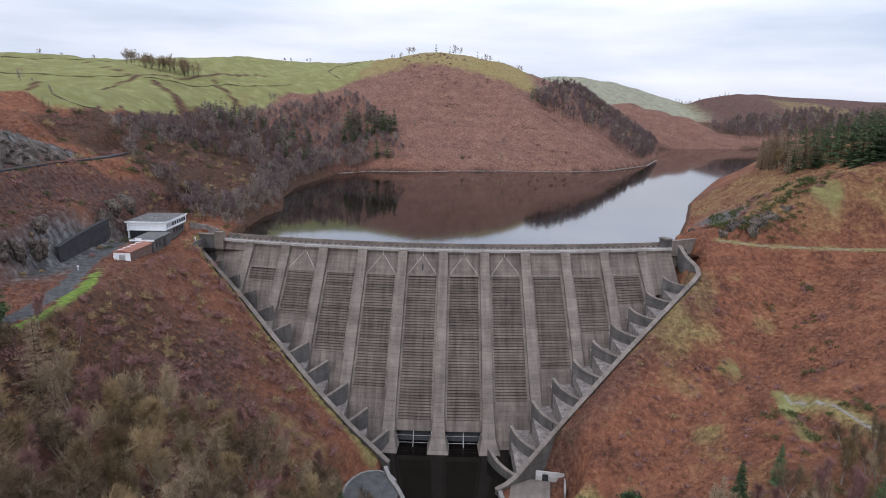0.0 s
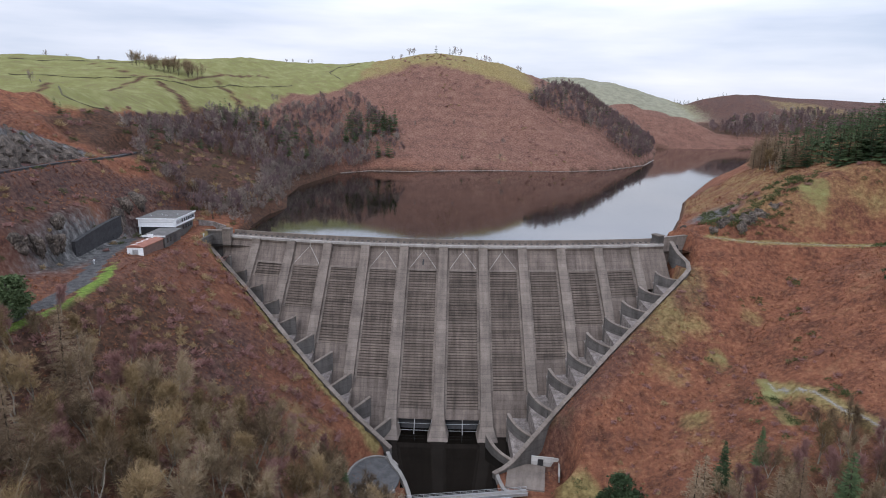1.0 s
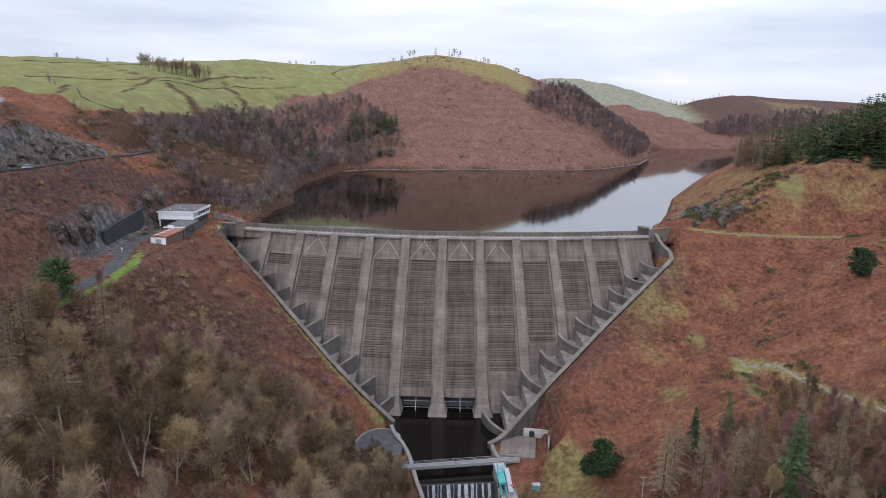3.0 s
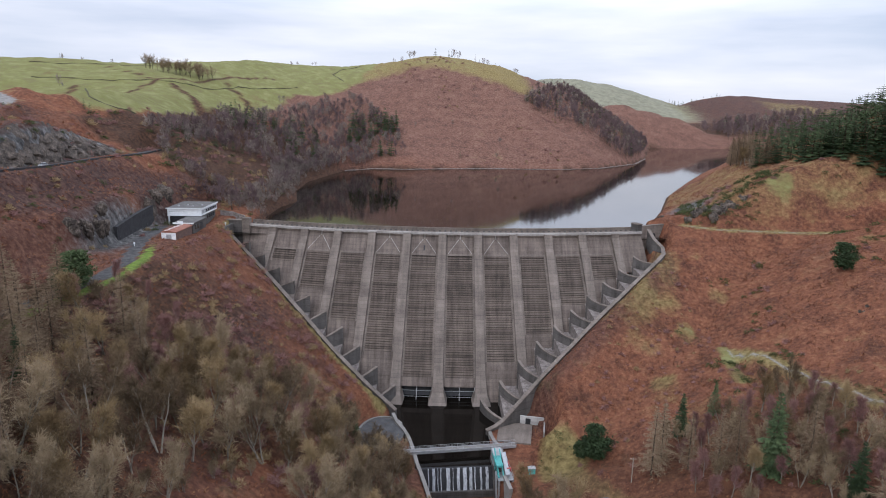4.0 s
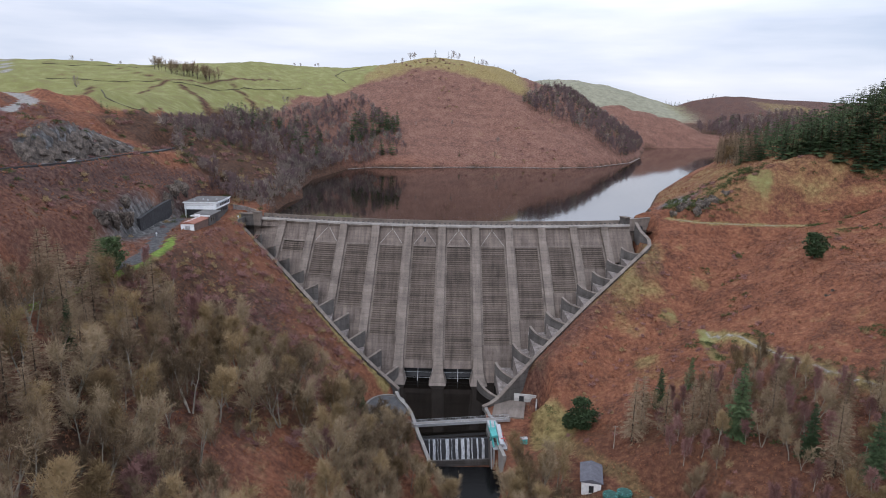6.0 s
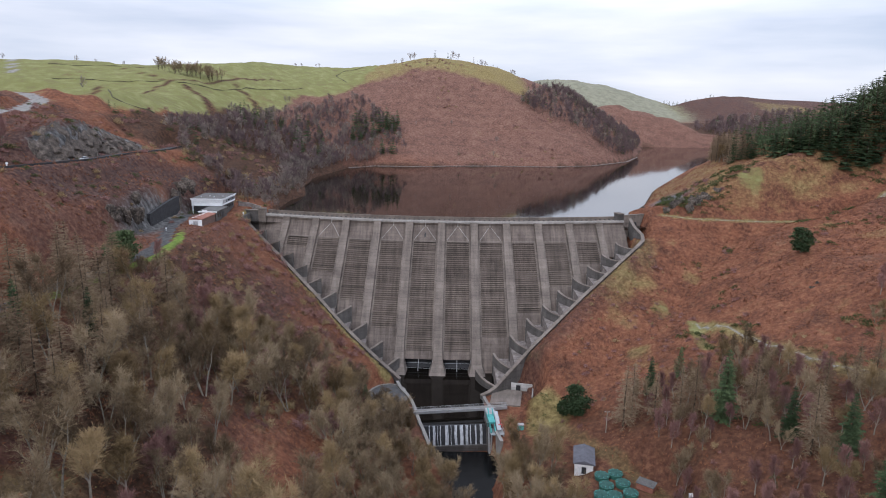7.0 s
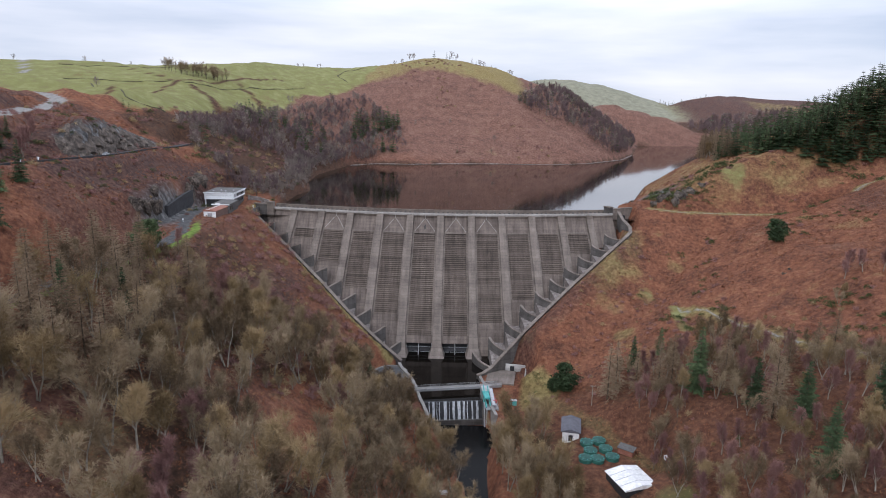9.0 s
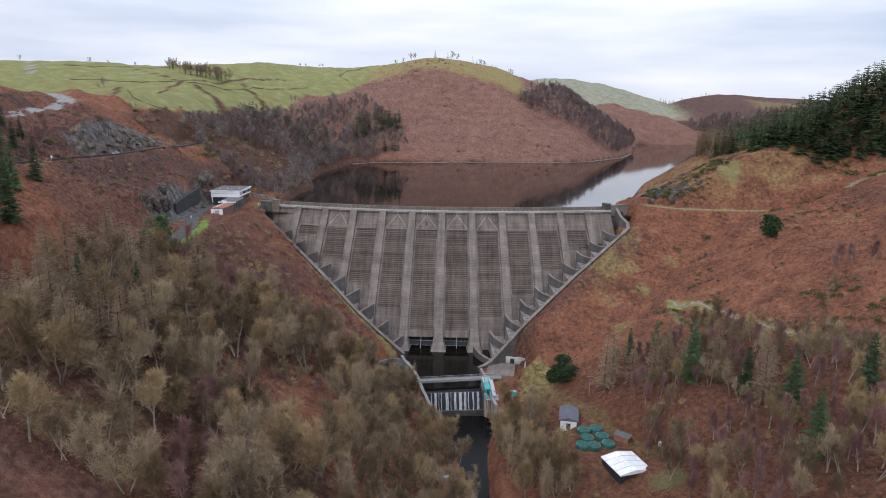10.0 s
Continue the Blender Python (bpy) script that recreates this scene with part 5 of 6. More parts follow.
STAND = [(204, 362), (203, 303), (226, 283), (262, 276), (330, 262), (420, 250), (420, 420), (330, 440), (250, 430), (214, 400)]
LARCHES = [(190, 352), (205, 340), (206, 362), (214, 400), (232, 432), (222, 446), (196, 395)]
tries = 0
conifers = 0
BACK_ROWS = []
while tries < 9000 and conifers < 460:
    tries += 1
    x = tree_rng.uniform(202, 400)
    edge_y = float(np.interp(x, (203, 226, 262, 330, 420), (303, 283, 276, 262, 250)))
    y = edge_y + tree_rng.uniform(0, 24) if tries < 2500 else tree_rng.uniform(262, 435)
    deep = y - edge_y
    if not inside(x, y, STAND) or not clear_of(x, y, 4.2 if deep < 25 else 6.0):
        continue
    conifers += 1
    if deep > 24:
        SPOTS.append((x, y))
        BACK_ROWS.append((x, y))
    else:
        plant("plantation", x, y, tree_rng.uniform(0.72, 1.0), 1.4, None, "plantation")
for _ in range(600):
    x, y = tree_rng.uniform(188, 236), tree_rng.uniform(336, 448)
    if inside(x, y, LARCHES) and clear_of(x, y, 4.6):
        plant("larch" if tree_rng.random() < 0.7 else "grey", x, y, tree_rng.uniform(0.7, 0.95) if y > 360 else tree_rng.uniform(0.6, 0.85), 1.0, None, "plantation edge")
for x, y, s in ((193, 352, 0.75), (197, 349, 0.8), (201, 345, 0.7), (194, 357, 0.6)):
    plant("plantation", x, y, s, 1.3, None, "plantation edge")

# ---------------------------------------------------------------- far woods, shrubs and tufts, past counting
def scatter_mesh(name, sources, places, mat_list, label, category):
    """Joins many copies of small meshes into one object."""
    vs, fs, mi, off = [], [], [], 0
    for (idx, x, y, z, rot, sx, sz) in places:
        for mesh_v, mesh_f, mat_i in sources[idx]:
            c, s = math.cos(rot), math.sin(rot)
            p = np.empty_like(mesh_v)
            p[:, 0] = (mesh_v[:, 0] * c - mesh_v[:, 1] * s) * sx + x
            p[:, 1] = (mesh_v[:, 0] * s + mesh_v[:, 1] * c) * sx + y
            p[:, 2] = mesh_v[:, 2] * sz + z
            vs.append(p)
            fs.append(mesh_f + off)
            mi.append(np.full(len(mesh_f), mat_i))
            off += len(p)
    v, f, m = np.concatenate(vs), np.concatenate(fs), np.concatenate(mi)
    me = bpy.data.meshes.new(name)
    me.vertices.add(len(v))
    me.vertices.foreach_set("co", v.astype(np.float32).ravel())
    me.loops.add(len(f) * 3)
    me.loops.foreach_set("vertex_index", f.astype(np.int32).ravel())
    me.polygons.add(len(f))
    me.polygons.foreach_set("loop_start", np.arange(0, len(f) * 3, 3, dtype=np.int32))
    for mt in mat_list:
        me.materials.append(mt)
    me.polygons.foreach_set("material_index", m.astype(np.int32))
    me.update(calc_edges=True)
    me.validate()
    return tagged(new(name, me), label, category, kind="stuff")


def raw(mesh, mat_i):
    """Vertices and triangles of a mesh."""
    v = np.array([tuple(p.co) for p in mesh.vertices])
    tri = []
    for p in mesh.polygons:
        q = list(p.vertices)
        tri += [(q[0], q[i], q[i + 1]) for i in range(1, len(q) - 1)]
    bpy.data.meshes.remove(mesh)
    return v, np.array(tri), mat_i


FAR_MATS = [TWIG_FAR, TWIG_FAR_RED, NEEDLE, LARCH, DARKBARK, GORSE, TWIG]
far_src = []
for i in range(3):
    t, c = bare_tree_meshes(200 + i, 12.0, 0.56, 92, TWIG_FAR, 1, 0.26, 0.06, True)
    far_src.append([raw(t, 4), raw(c, 0)])
for i in range(3):
    t, c = bare_tree_meshes(210 + i, 12.0, 0.54, 92, TWIG_FAR_RED, 1, 0.26, 0.06, True)
    far_src.append([raw(t, 4), raw(c, 1)])
for i in range(2):
    t, c = conifer_meshes(220 + i, 13.0, 0.22, NEEDLE, False, 0.6, 0.08)
    far_src.append([raw(t, 4), raw(c, 2)])
t, c = conifer_meshes(230, 14.0, 0.2, LARCH, True, 0.5, 0.1)
far_src.append([raw(t, 4), raw(c, 3)])
for i in range(2):
    t, c = bare_tree_meshes(240 + i, 12.0, 0.85, 260, TWIG, 1, 0.11, 0.16)
    far_src.append([raw(t, 4), raw(c, 6)])
far_rng = random.Random(31)
places = []


def far_tree(x, y, kinds, s):
    places.append((far_rng.choice(kinds), x, y, ground_z(x, y) - 0.3, far_rng.uniform(0, 6.28), s * far_rng.uniform(0.85, 1.2), s))


def far_wood(count, x0, x1, y0, y1, test, kinds, s0, s1):
    n = 0
    for _ in range(count * 12):
        x, y = far_rng.uniform(x0, x1), far_rng.uniform(y0, y1)
        if test(x, y):
            far_tree(x, y, kinds, far_rng.uniform(s0, s1))
            n += 1
            if n >= count:
                break


outside = lambda x, y, d: float(shore_distance(np.array([x]), np.array([y]))[0]) > d
low_road = lambda x, y: line_distance(np.array([x]), np.array([y]), ROAD)[0][0] > 7
WEST_WOOD = [(-101, 319), (-113, 440), (-110, 500), (-92, 570), (-72, 607), (-38, 634), (-50, 690), (-100, 735), (-137, 712), (-166, 640), (-196, 583), (-197, 510), (-192, 424), (-180, 350), (-160, 322), (-136, 306), (-112, 300)]
BRACKEN_GAP = [(-160, 330), (-108, 345), (-116, 410), (-136, 460), (-160, 440)]
FLANK = [(100, 752), (144, 732), (181, 716), (206, 704), (228, 714), (262, 790), (298, 900), (330, 1010), (285, 1030), (236, 1003), (178, 912), (140, 860), (112, 800)]
FAR_WOOD = [(440, 1052), (560, 1052), (760, 1060), (1000, 1080), (1000, 1230), (760, 1230), (560, 1210), (470, 1130)]
in_west = lambda x, y: outside(x, y, 3) and inside(x, y, WEST_WOOD) and not inside(x, y, BRACKEN_GAP) and low_road(x, y)
far_wood(760, -204, -38, 300, 740, in_west, (0, 1, 2, 3, 4, 5, 3, 4), 0.55, 1.05)
far_wood(110, -130, -70, 400, 625, lambda x, y: in_west(x, y) and not outside(x, y, 22), (0, 1, 2), 0.55, 0.85)
far_wood(90, -126, -95, 298, 490, lambda x, y: outside(x, y, 0.8) and not outside(x, y, 15), (0, 1, 2, 0), 0.38, 0.62)
far_wood(46, -100, -50, 620, 690, in_west, (6, 7), 1.0, 1.5)
far_wood(34, -196, -160, 520, 610, in_west, (6, 7), 0.8, 1.25)
far_wood(26, -160, -115, 540, 640, in_west, (6, 7), 0.8, 1.3)
far_wood(20, -202, -150, 330, 460, in_west, (6, 7), 0.5, 0.8)
far_wood(620, 90, 340, 690, 1040, lambda x, y: outside(x, y, 4) and inside(x, y, FLANK), (3, 4, 5, 0, 3, 4, 8), 0.75, 1.3)
far_wood(60, 90, 340, 690, 1040, lambda x, y: outside(x, y, 4) and inside(x, y, FLANK), (6, 7), 0.8, 1.35)
far_wood(430, 430, 1000, 1045, 1235, lambda x, y: outside(x, y, 6) and inside(x, y, FAR_WOOD), (3, 4, 5, 3, 4, 1), 1.1, 1.7)
far_wood(60, 480, 900, 1090, 1230, lambda x, y: inside(x, y, FAR_WOOD), (6, 7), 1.3, 2.0)
far_wood(40, 540, 700, 1470, 1560, lambda x, y: True, (6, 7), 0.6, 0.9)
for x, y in BACK_ROWS:
    far_tree(x, y, (6, 7), far_rng.uniform(1.15, 1.5))
# the skyline
for px, n in ((-332, 5), (-322, 6), (-311, 7), (-301, 7), (-292, 7), (-283, 5)):
    for _ in range(n):
        far_tree(0.96 * px + 27 + far_rng.uniform(-6, 6), 632 + 0.45 * (px + 308) + far_rng.uniform(-6, 6), (9, 10), far_rng.uniform(0.75, 1.0))
for x, y, k, s in ((-66, 862, 0, 0.7), (-56, 866, 1, 0.7), (-44, 868, 0, 1.1), (-40, 866, 2, 1.0), (-10, 868, 7, 1.1), (8, 868, 6, 1.0), (12, 866, 6, 0.9), (16, 869, 1, 1.2), (22, 868, 0, 1.0),
                   (44, 866, 8, 1.0), (50, 868, 6, 0.75), (56, 868, 1, 1.0), (62, 868, 0, 0.95), (72, 868, 7, 0.8), (78, 868, 2, 0.7), (98, 872, 0, 0.9), (103, 872, 1, 0.9), (140, 880, 0, 0.9), (-205, 855, 3, 0.5),
                   (-196, 855, 0, 0.5), (-181, 880, 3, 0.5), (-176, 880, 0, 0.5), (-420, 690, 0, 0.7), (-402, 700, 1, 0.6), (-380, 720, 0, 0.5), (-470, 640, 0, 0.6), (-490, 610, 1, 0.8),
                   (-176, 668, 0, 0.75), (-173, 671, 1, 0.7), (-110, 742, 0, 0.7), (58, 640, 0, 0.6), (20, 640, 6, 0.5), (12, 700, 1, 0.6), (64, 668, 2, 0.7), (-30, 690, 0, 0.5), (-208, 345, 6, 0.6), (-214, 350, 6, 0.5),
                   (-255, 398, 0, 0.7), (-196, 332, 6, 0.55), (-170, 352, 6, 0.6), (-160, 330, 8, 0.6)):
    far_tree(x * 1.12 if y > 850 and x > -110 else x, y + 104 if y > 850 and x > -110 else y, (k,), s)
scatter_mesh("distant_wood", far_src, places, FAR_MATS, "distant leafless woodland with scattered dark conifers", "woodland")

# shrubs
SH_MATS = [TWIG_OLIVE, TWIG_RED, GORSE]
sh_src = [[raw(shrub_mesh("s", 300 + i, 1.7, 1.5, 70, TWIG, False, 0.058), 0)] for i in range(3)] + [[raw(shrub_mesh("s", 310 + i, 1.6, 1.6, 70, TWIG_RED, False, 0.058), 1)] for i in range(3)] \
    + [[raw(shrub_mesh("s", 320 + i, 1.4, 1.5, 150, GORSE, True), 2)] for i in range(3)]
sh_rng = random.Random(57)
places = []


def shrubs(count, x0, x1, y0, y1, test, kinds, s0, s1):
    n = 0
    for _ in range(count * 15):
        x, y = sh_rng.uniform(x0, x1), sh_rng.uniform(y0, y1)
        if test(x, y):
            s = sh_rng.uniform(s0, s1)
            places.append((sh_rng.choice(kinds), x, y, ground_z(x, y) - 0.15, sh_rng.uniform(0, 6.28), s * sh_rng.uniform(0.9, 1.4), s * sh_rng.uniform(0.8, 1.1)))
            n += 1
            if n >= count:
                break


off_wall = lambda x, y: float(train_y(np.array(x))) - y > 4
low_path = lambda x, y, pts, w: line_distance(np.array([x]), np.array([y]), pts)[0][0] > w
shrubs(460, -106, -22, 100, 262, lambda x, y: off_wall(x, y) and low_path(x, y, LANE, 7) and (x < -34 or y < 168), (0, 1, 2, 3, 4, 5, 3, 4), 0.6, 1.9)
shrubs(150, 40, 115, 150, 245, lambda x, y: off_wall(x, y) and low_path(x, y, FOOTPATH, 4) and noise_field(x, y, 0.03) > 0.0, (3, 4, 5, 0), 0.45, 1.0)
shrubs(90, 100, 260, 90, 330, lambda x, y: low_path(x, y, FOOTPATH, 4) and low_path(x, y, TRACK, 4) and noise_field(x + 31, y, 0.025) > 0.35, (6, 7, 8, 3), 0.5, 1.2)
shrubs(60, 126, 166, 276, 296, lambda x, y: low_path(x, y, TRACK, 4), (6, 7, 8), 0.8, 1.6)
shrubs(70, 130, 178, 284, 325, lambda x, y: outside(x, y, 6) and low_path(x, y, TRACK, 5), (6, 7, 8, 3), 0.8, 1.9)
for gx, gy in ((170, 312), (196, 262), (212, 258), (236, 276), (178, 300), (228, 300), (250, 262)):
    shrubs(14, gx - 8, gx + 8, gy - 5, gy + 5, lambda x, y: True, (6, 7, 8), 0.7, 1.5)
shrubs(26, 108, 128, 160, 182, lambda x, y: low_path(x, y, FOOTPATH, 5), (6, 7, 8, 3), 0.6, 1.2)
shrubs(40, 138, 172, 92, 118, lambda x, y: low_path(x, y, FOOTPATH, 4), (6, 7, 8), 0.7, 1.3)
shrubs(22, 146, 164, 132, 148, lambda x, y: True, (6, 7, 8), 0.7, 1.3)
for gx, gy in ((126, 194), (132, 206), (120, 172), (104, 182), (138, 226), (184, 232), (200, 240), (150, 250), (175, 214), (128, 240)):
    shrubs(9, gx - 5, gx + 5, gy - 4, gy + 4, lambda x, y: low_path(x, y, FOOTPATH, 3), (6, 7, 8, 3), 0.5, 1.1)
shrubs(260, -230, -126, 100, 300, lambda x, y: low_path(x, y, ROAD, 5) and noise_field(x, y, 0.03) > -0.15, (0, 3, 4, 5, 6, 7), 0.6, 1.5)
shrubs(120, -175, -102, 272, 400, lambda x, y: outside(x, y, 3) and low_path(x, y, ROAD, 5), (0, 1, 2, 3, 6), 0.8, 2.0)
shrubs(120, -210, -120, 300, 480, lambda x, y: outside(x, y, 12), (0, 3, 4, 5, 6), 0.9, 2.2)
shrubs(160, -60, 300, 625, 900, lambda x, y: outside(x, y, 6) and noise_field(x, y, 0.02) > 0.3, (0, 3, 4), 0.8, 1.6)
shrubs(130, 40, 165, 40, 150, lambda x, y: low_path(x, y, FOOTPATH, 4) and x > float(stream_x(y)) + 14 and not (46 < x < 80 and 84 < y < 140), (0, 1, 3, 4, 6), 0.5, 1.1)
shrubs(14, 36, 48, 160, 174, lambda x, y: True, (6, 7, 8), 0.4, 0.7)
scatter_mesh("scrub", sh_src, places, SH_MATS, "low leafless scrub and dark gorse on the slopes", "shrubs")

# bracken and grass tufts
TUFT_MATS = [FERN, SEDGE]
tuft_src = []
for i in range(6):
    r = random.Random(400 + i)
    s = Soup()
    for _ in range(7):
        d = rand_dir(r, 0.5)
        d.z = abs(d.z) + 0.15
        e = d * r.uniform(0.5, 1.0)
        w = Vector((-d.y, d.x, 0.1)).normalized() * r.uniform(0.10, 0.22)
        s.blade(e * 0.1 - w * 0.4, e * 0.55 + w, e + Vector((0, 0, -0.1)))
    tuft_src.append([raw(s.mesh("t", FERN), 0 if i < 4 else 1)])
tf_rng = np.random.default_rng(9)
places = []


def tufts(count, x0, x1, y0, y1, s0, s1):
    x, y = tf_rng.uniform(x0, x1, count), tf_rng.uniform(y0, y1, count)
    c = cover(x, y)
    bare = np.maximum.reduce([c["rock"], c["asphalt"], c["gravel"], c["lush"]])
    ok = (bare < 0.3) & ((train_y(x) - y > 2) | (np.abs(x) > 106)) & ((np.abs(x - stream_x(y)) > 13) | (y > 300)) & (shore_distance(x, y) > 2) & ~((x > 24) & (x < 78) & (y > 82) & (y < 200) & (x < 74 - (y - 82) * 0.35))
    straw = c["straw"] + c["grass"] * 1.2
    for px, py, g in zip(x[ok], y[ok], straw[ok]):
        k = int(tf_rng.integers(4, 6)) if g > tf_rng.uniform(0.25, 0.9) else int(tf_rng.integers(0, 4))
        sc = tf_rng.uniform(s0, s1) * (0.6 if k > 3 else 1)
        places.append((k, px, py, ground_z(px, py) - 0.05, tf_rng.uniform(0, 6.28), sc * 1.2, sc))


tufts(9000, -110, -18, 20, 265, 0.5, 1.1)
tufts(21000, 28, 240, 30, 285, 0.5, 1.1)
tufts(7000, -240, -112, 80, 310, 0.6, 1.3)
tufts(5000, 105, 280, 285, 420, 0.6, 1.2)
scatter_mesh("bracken", tuft_src, places, TUFT_MATS, "tufts of dead russet bracken and straw-coloured grass", "bracken")

# narrow stony shelf along the far shore
shelf = tagged(new("shore_shelf"), "narrow grey stony shelf along the far waterline", "shore", kind="structure")
sh = []
for (ax, ay), (cx, cy) in zip(SHORE[6:14], SHORE[7:15]):
    n = max(2, int(math.hypot(cx - ax, cy - ay) / 5))
    sh += [(ax + (cx - ax) * i / n, ay + (cy - ay) * i / n) for i in range(n)]
part("stones", wall_along(sh, 3.2, [58.0] * len(sh), [62.35 + 0.45 * noise.noise(Vector((i * 0.37, 0, 0))) + 0.35 * noise.noise(Vector((i * 1.9, 5, 0))) for i in range(len(sh))]), STONE, shelf)

# ---------------------------------------------------------------- rock outcrops
def rock(seed, sx, sy, sz, at, label="grey craggy rock outcrop beside the lane"):
    """A broken lump of slaty rock with steep faces."""
    bm = bmesh.new()
    bmesh.ops.create_icosphere(bm, subdivisions=4, radius=1.0)
    off = Vector((seed * 3.7, seed * 1.3, 0))
    tilt = Vector((0.35, 0.25, 0.9)).normalized()
    for v in bm.verts:
        p = v.co.copy()
        q = p.dot(tilt) * 3.5 + noise.noise(p * 1.2 + off)
        slab = math.floor(q * 2) * 0.5
        n1 = noise.noise(p * 1.1 + off) * 0.45 + noise.noise(p * 3.3 + off) * 0.2 + (noise.noise(Vector((slab * 5.1, seed, 0))) * 0.3) + noise.cell(p * 3.1 + off) * 0.14
        p *= 1 + n1
        p.x, p.y = math.copysign(abs(p.x) ** 0.7, p.x), math.copysign(abs(p.y) ** 0.7, p.y)
        v.co = Vector((p.x * sx, p.y * sy, p.z * sz))
    me = bpy.data.meshes.new("rock_outcrop")
    bm.to_mesh(me)
    bm.free()
    me.materials.append(CRAG)
    ob = new("rock_outcrop", me)
    ob.matrix_basis = pose(at[0], at[1], ground_z(at[0], at[1]) + at[2], 0, 0, seed * 47)
    return tagged(ob, label, "rock", "rock outcrops")


for i, (x, y, dz, sx, sy, sz) in enumerate(((-134, 196, -1, 2.2, 4, 4), (-133.5, 204, -1, 2.4, 3.5, 4.5), (-135, 188, -1, 2.2, 3.5, 3.5), (-135, 252, -1, 2.4, 3.5, 5), (-137, 262, -1, 2.6, 4, 4.5), (-137, 273, -1.5, 2.4, 4, 4),
                                            (-130, 286, -1, 4, 2.4, 3), (-137, 214, -1, 2.0, 4, 3), (-122, 289, -1, 4, 2.4, 2.6))):
    rock(i + 1, sx, sy, sz, (x, y, dz))
for i, (x, y, dz, sx, sy, sz) in enumerate(((133, 285, -2.2, 3.6, 3.0, 4.0), (138, 287, -2.2, 3.6, 2.8, 4.2), (144, 284, -2.2, 4.6, 3.2, 4.4), (150, 286, -2.2, 4.2, 3.0, 3.8), (128, 283, -2.2, 2.6, 2.4, 3.2), (140, 281, -2.2, 3.2, 2.4, 3.2), (157, 288, -2.2, 3.0, 2.2, 2.8), (152, 177, -0.6, 1.3, 0.8, 1.0), (155, 179, -0.6, 1.0, 0.8, 0.9), (117, 292, -0.6, 2, 1.5, 2))):
    rock(i + 31, sx, sy, sz, (x, y, dz), "grey craggy rock outcrop in the bracken")
# the slaty cliff above the road: steep leaning slabs, one broken face
ny_c, nz_c = 150, 30
cv, cf = [], []
for j in range(nz_c + 1):
    v = j / nz_c
    for i in range(ny_c + 1):
        y = 196 + 110 * i / ny_c
        hgt = float(crag_height(y)) + 1.5
        z = hgt * v
        q = y * 0.55 - z * 0.75
        slab = math.floor(q / 1.7)
        step = noise.cell(Vector((slab * 3.1, 0, math.floor((z + 0.4 * y) / 3.3) * 2.7)))
        d = 1.5 * step + 1.7 * noise.noise(Vector((y * 0.11, z * 0.16, 3))) + 0.7 * noise.noise(Vector((q * 0.9, z * 0.3, 9)))
        lean = 5 + 11.5 * v ** 1.15
        end = min(1, i / 10, (ny_c - i) / 10)
        cv.append((float(road_x(y)) - lean + (d + 0.4) * end * math.sin(math.pi * min(1, 0.15 + v)) - 2.5 * (1 - end), y + 0.6 * step, 98.4 + z + 0.5 * d * v - 3 * (1 - end)))
for j in range(nz_c):
    for i in range(ny_c):
        a = j * (ny_c + 1) + i
        cf.append((a, a + 1, a + ny_c + 2, a + ny_c + 1))
tagged(new("rock_outcrop", mesh_of("rock_outcrop", cv, cf, CRAG)), "long slaty grey cliff face above the road", "rock", "rock outcrops")

# ---------------------------------------------------------------- control house by the dam
house = thing("control_house", "white flat-roofed two-storey control house with ribbon windows", "house", (-113, 257, 68.9), 0)
part("lower_wall", box(-15.4, -0.7, 0.8, 20.4, -2, 4.2), WALLC, house, "grey concrete ground floor")
up_wall = part("upper_wall", box(-16, 0, 0, 21, 4.2, 7.5), WHITE, house, "white painted upper storey", bevel=0.04)
part("roof", box(-16.4, 0.4, -0.4, 21.4, 7.5, 7.85), ROOFING, house, "dark flat roof")
part("fascia", box(-16.5, 0.5, -0.52, -0.4, 7.35, 7.9), WHITE, house)
part("fascia", box(0.4, 0.52, -0.5, 21.5, 7.35, 7.9), WHITE, house)
part("string_course", box(-16.2, 0.12, -0.14, 0.0, 4.1, 4.4), WHITE, house)


def window(x0, x1, y0, y1, z0, z1, axis, n):
    """A framed window strip with separate panes on a wall that faces -y or +x."""
    w = part("window", box(x0, x1, y0, y1, z0, z1), METAL_AND_SHADE, house, "dark window opening")
    for i in range(n):
        f0, f1 = (i + 0.08) / n, (i + 0.92) / n
        if axis == "y":
            bm = box(x0 + (x1 - x0) * f0, x0 + (x1 - x0) * f1, y0 - 0.05, y0 - 0.01, z0 + 0.12, z1 - 0.12)
        else:
            bm = box(x1 + 0.01, x1 + 0.05, y0 + (y1 - y0) * f0, y0 + (y1 - y0) * f1, z0 + 0.12, z1 - 0.12)
        part("pane", bm, GLASS, w)
    return w


for i in range(6):
    window(-0.02, 0.08, 6.2 + i * 2.4, 7.9 + i * 2.4, 5.1, 6.7, "x", 2)
for i in range(3):
    part("blind", box(0.0, 0.06, 0.9 + i * 1.7, 2.3 + i * 1.7, 5.1, 6.7), STEEL, house, "pale louvred panel")
for i in range(4):
    window(-0.72, -0.60, 8.5 + i * 2.8, 10.4 + i * 2.8, 1.6, 3.4, "x", 2)
# near-black sheet painted in place of the shade inside the open bay
part("recess", box(-15.0, -2.0, 0.55, 0.82, 0.2, 4.1), METAL_AND_SHADE, house, "open bay under the upper storey, a near-black sheet for its shade")
part("column", box(-15.8, -15.3, 0.1, 0.6, -1, 4.2), WHITE, house)
part("door", box(-0.72, -0.62, 2.2, 3.6, 0, 2.2), METAL_AND_SHADE, house)
part("band", box(-15.2, -1.2, -0.06, 0.0, 6.0, 6.15), STEEL, house)
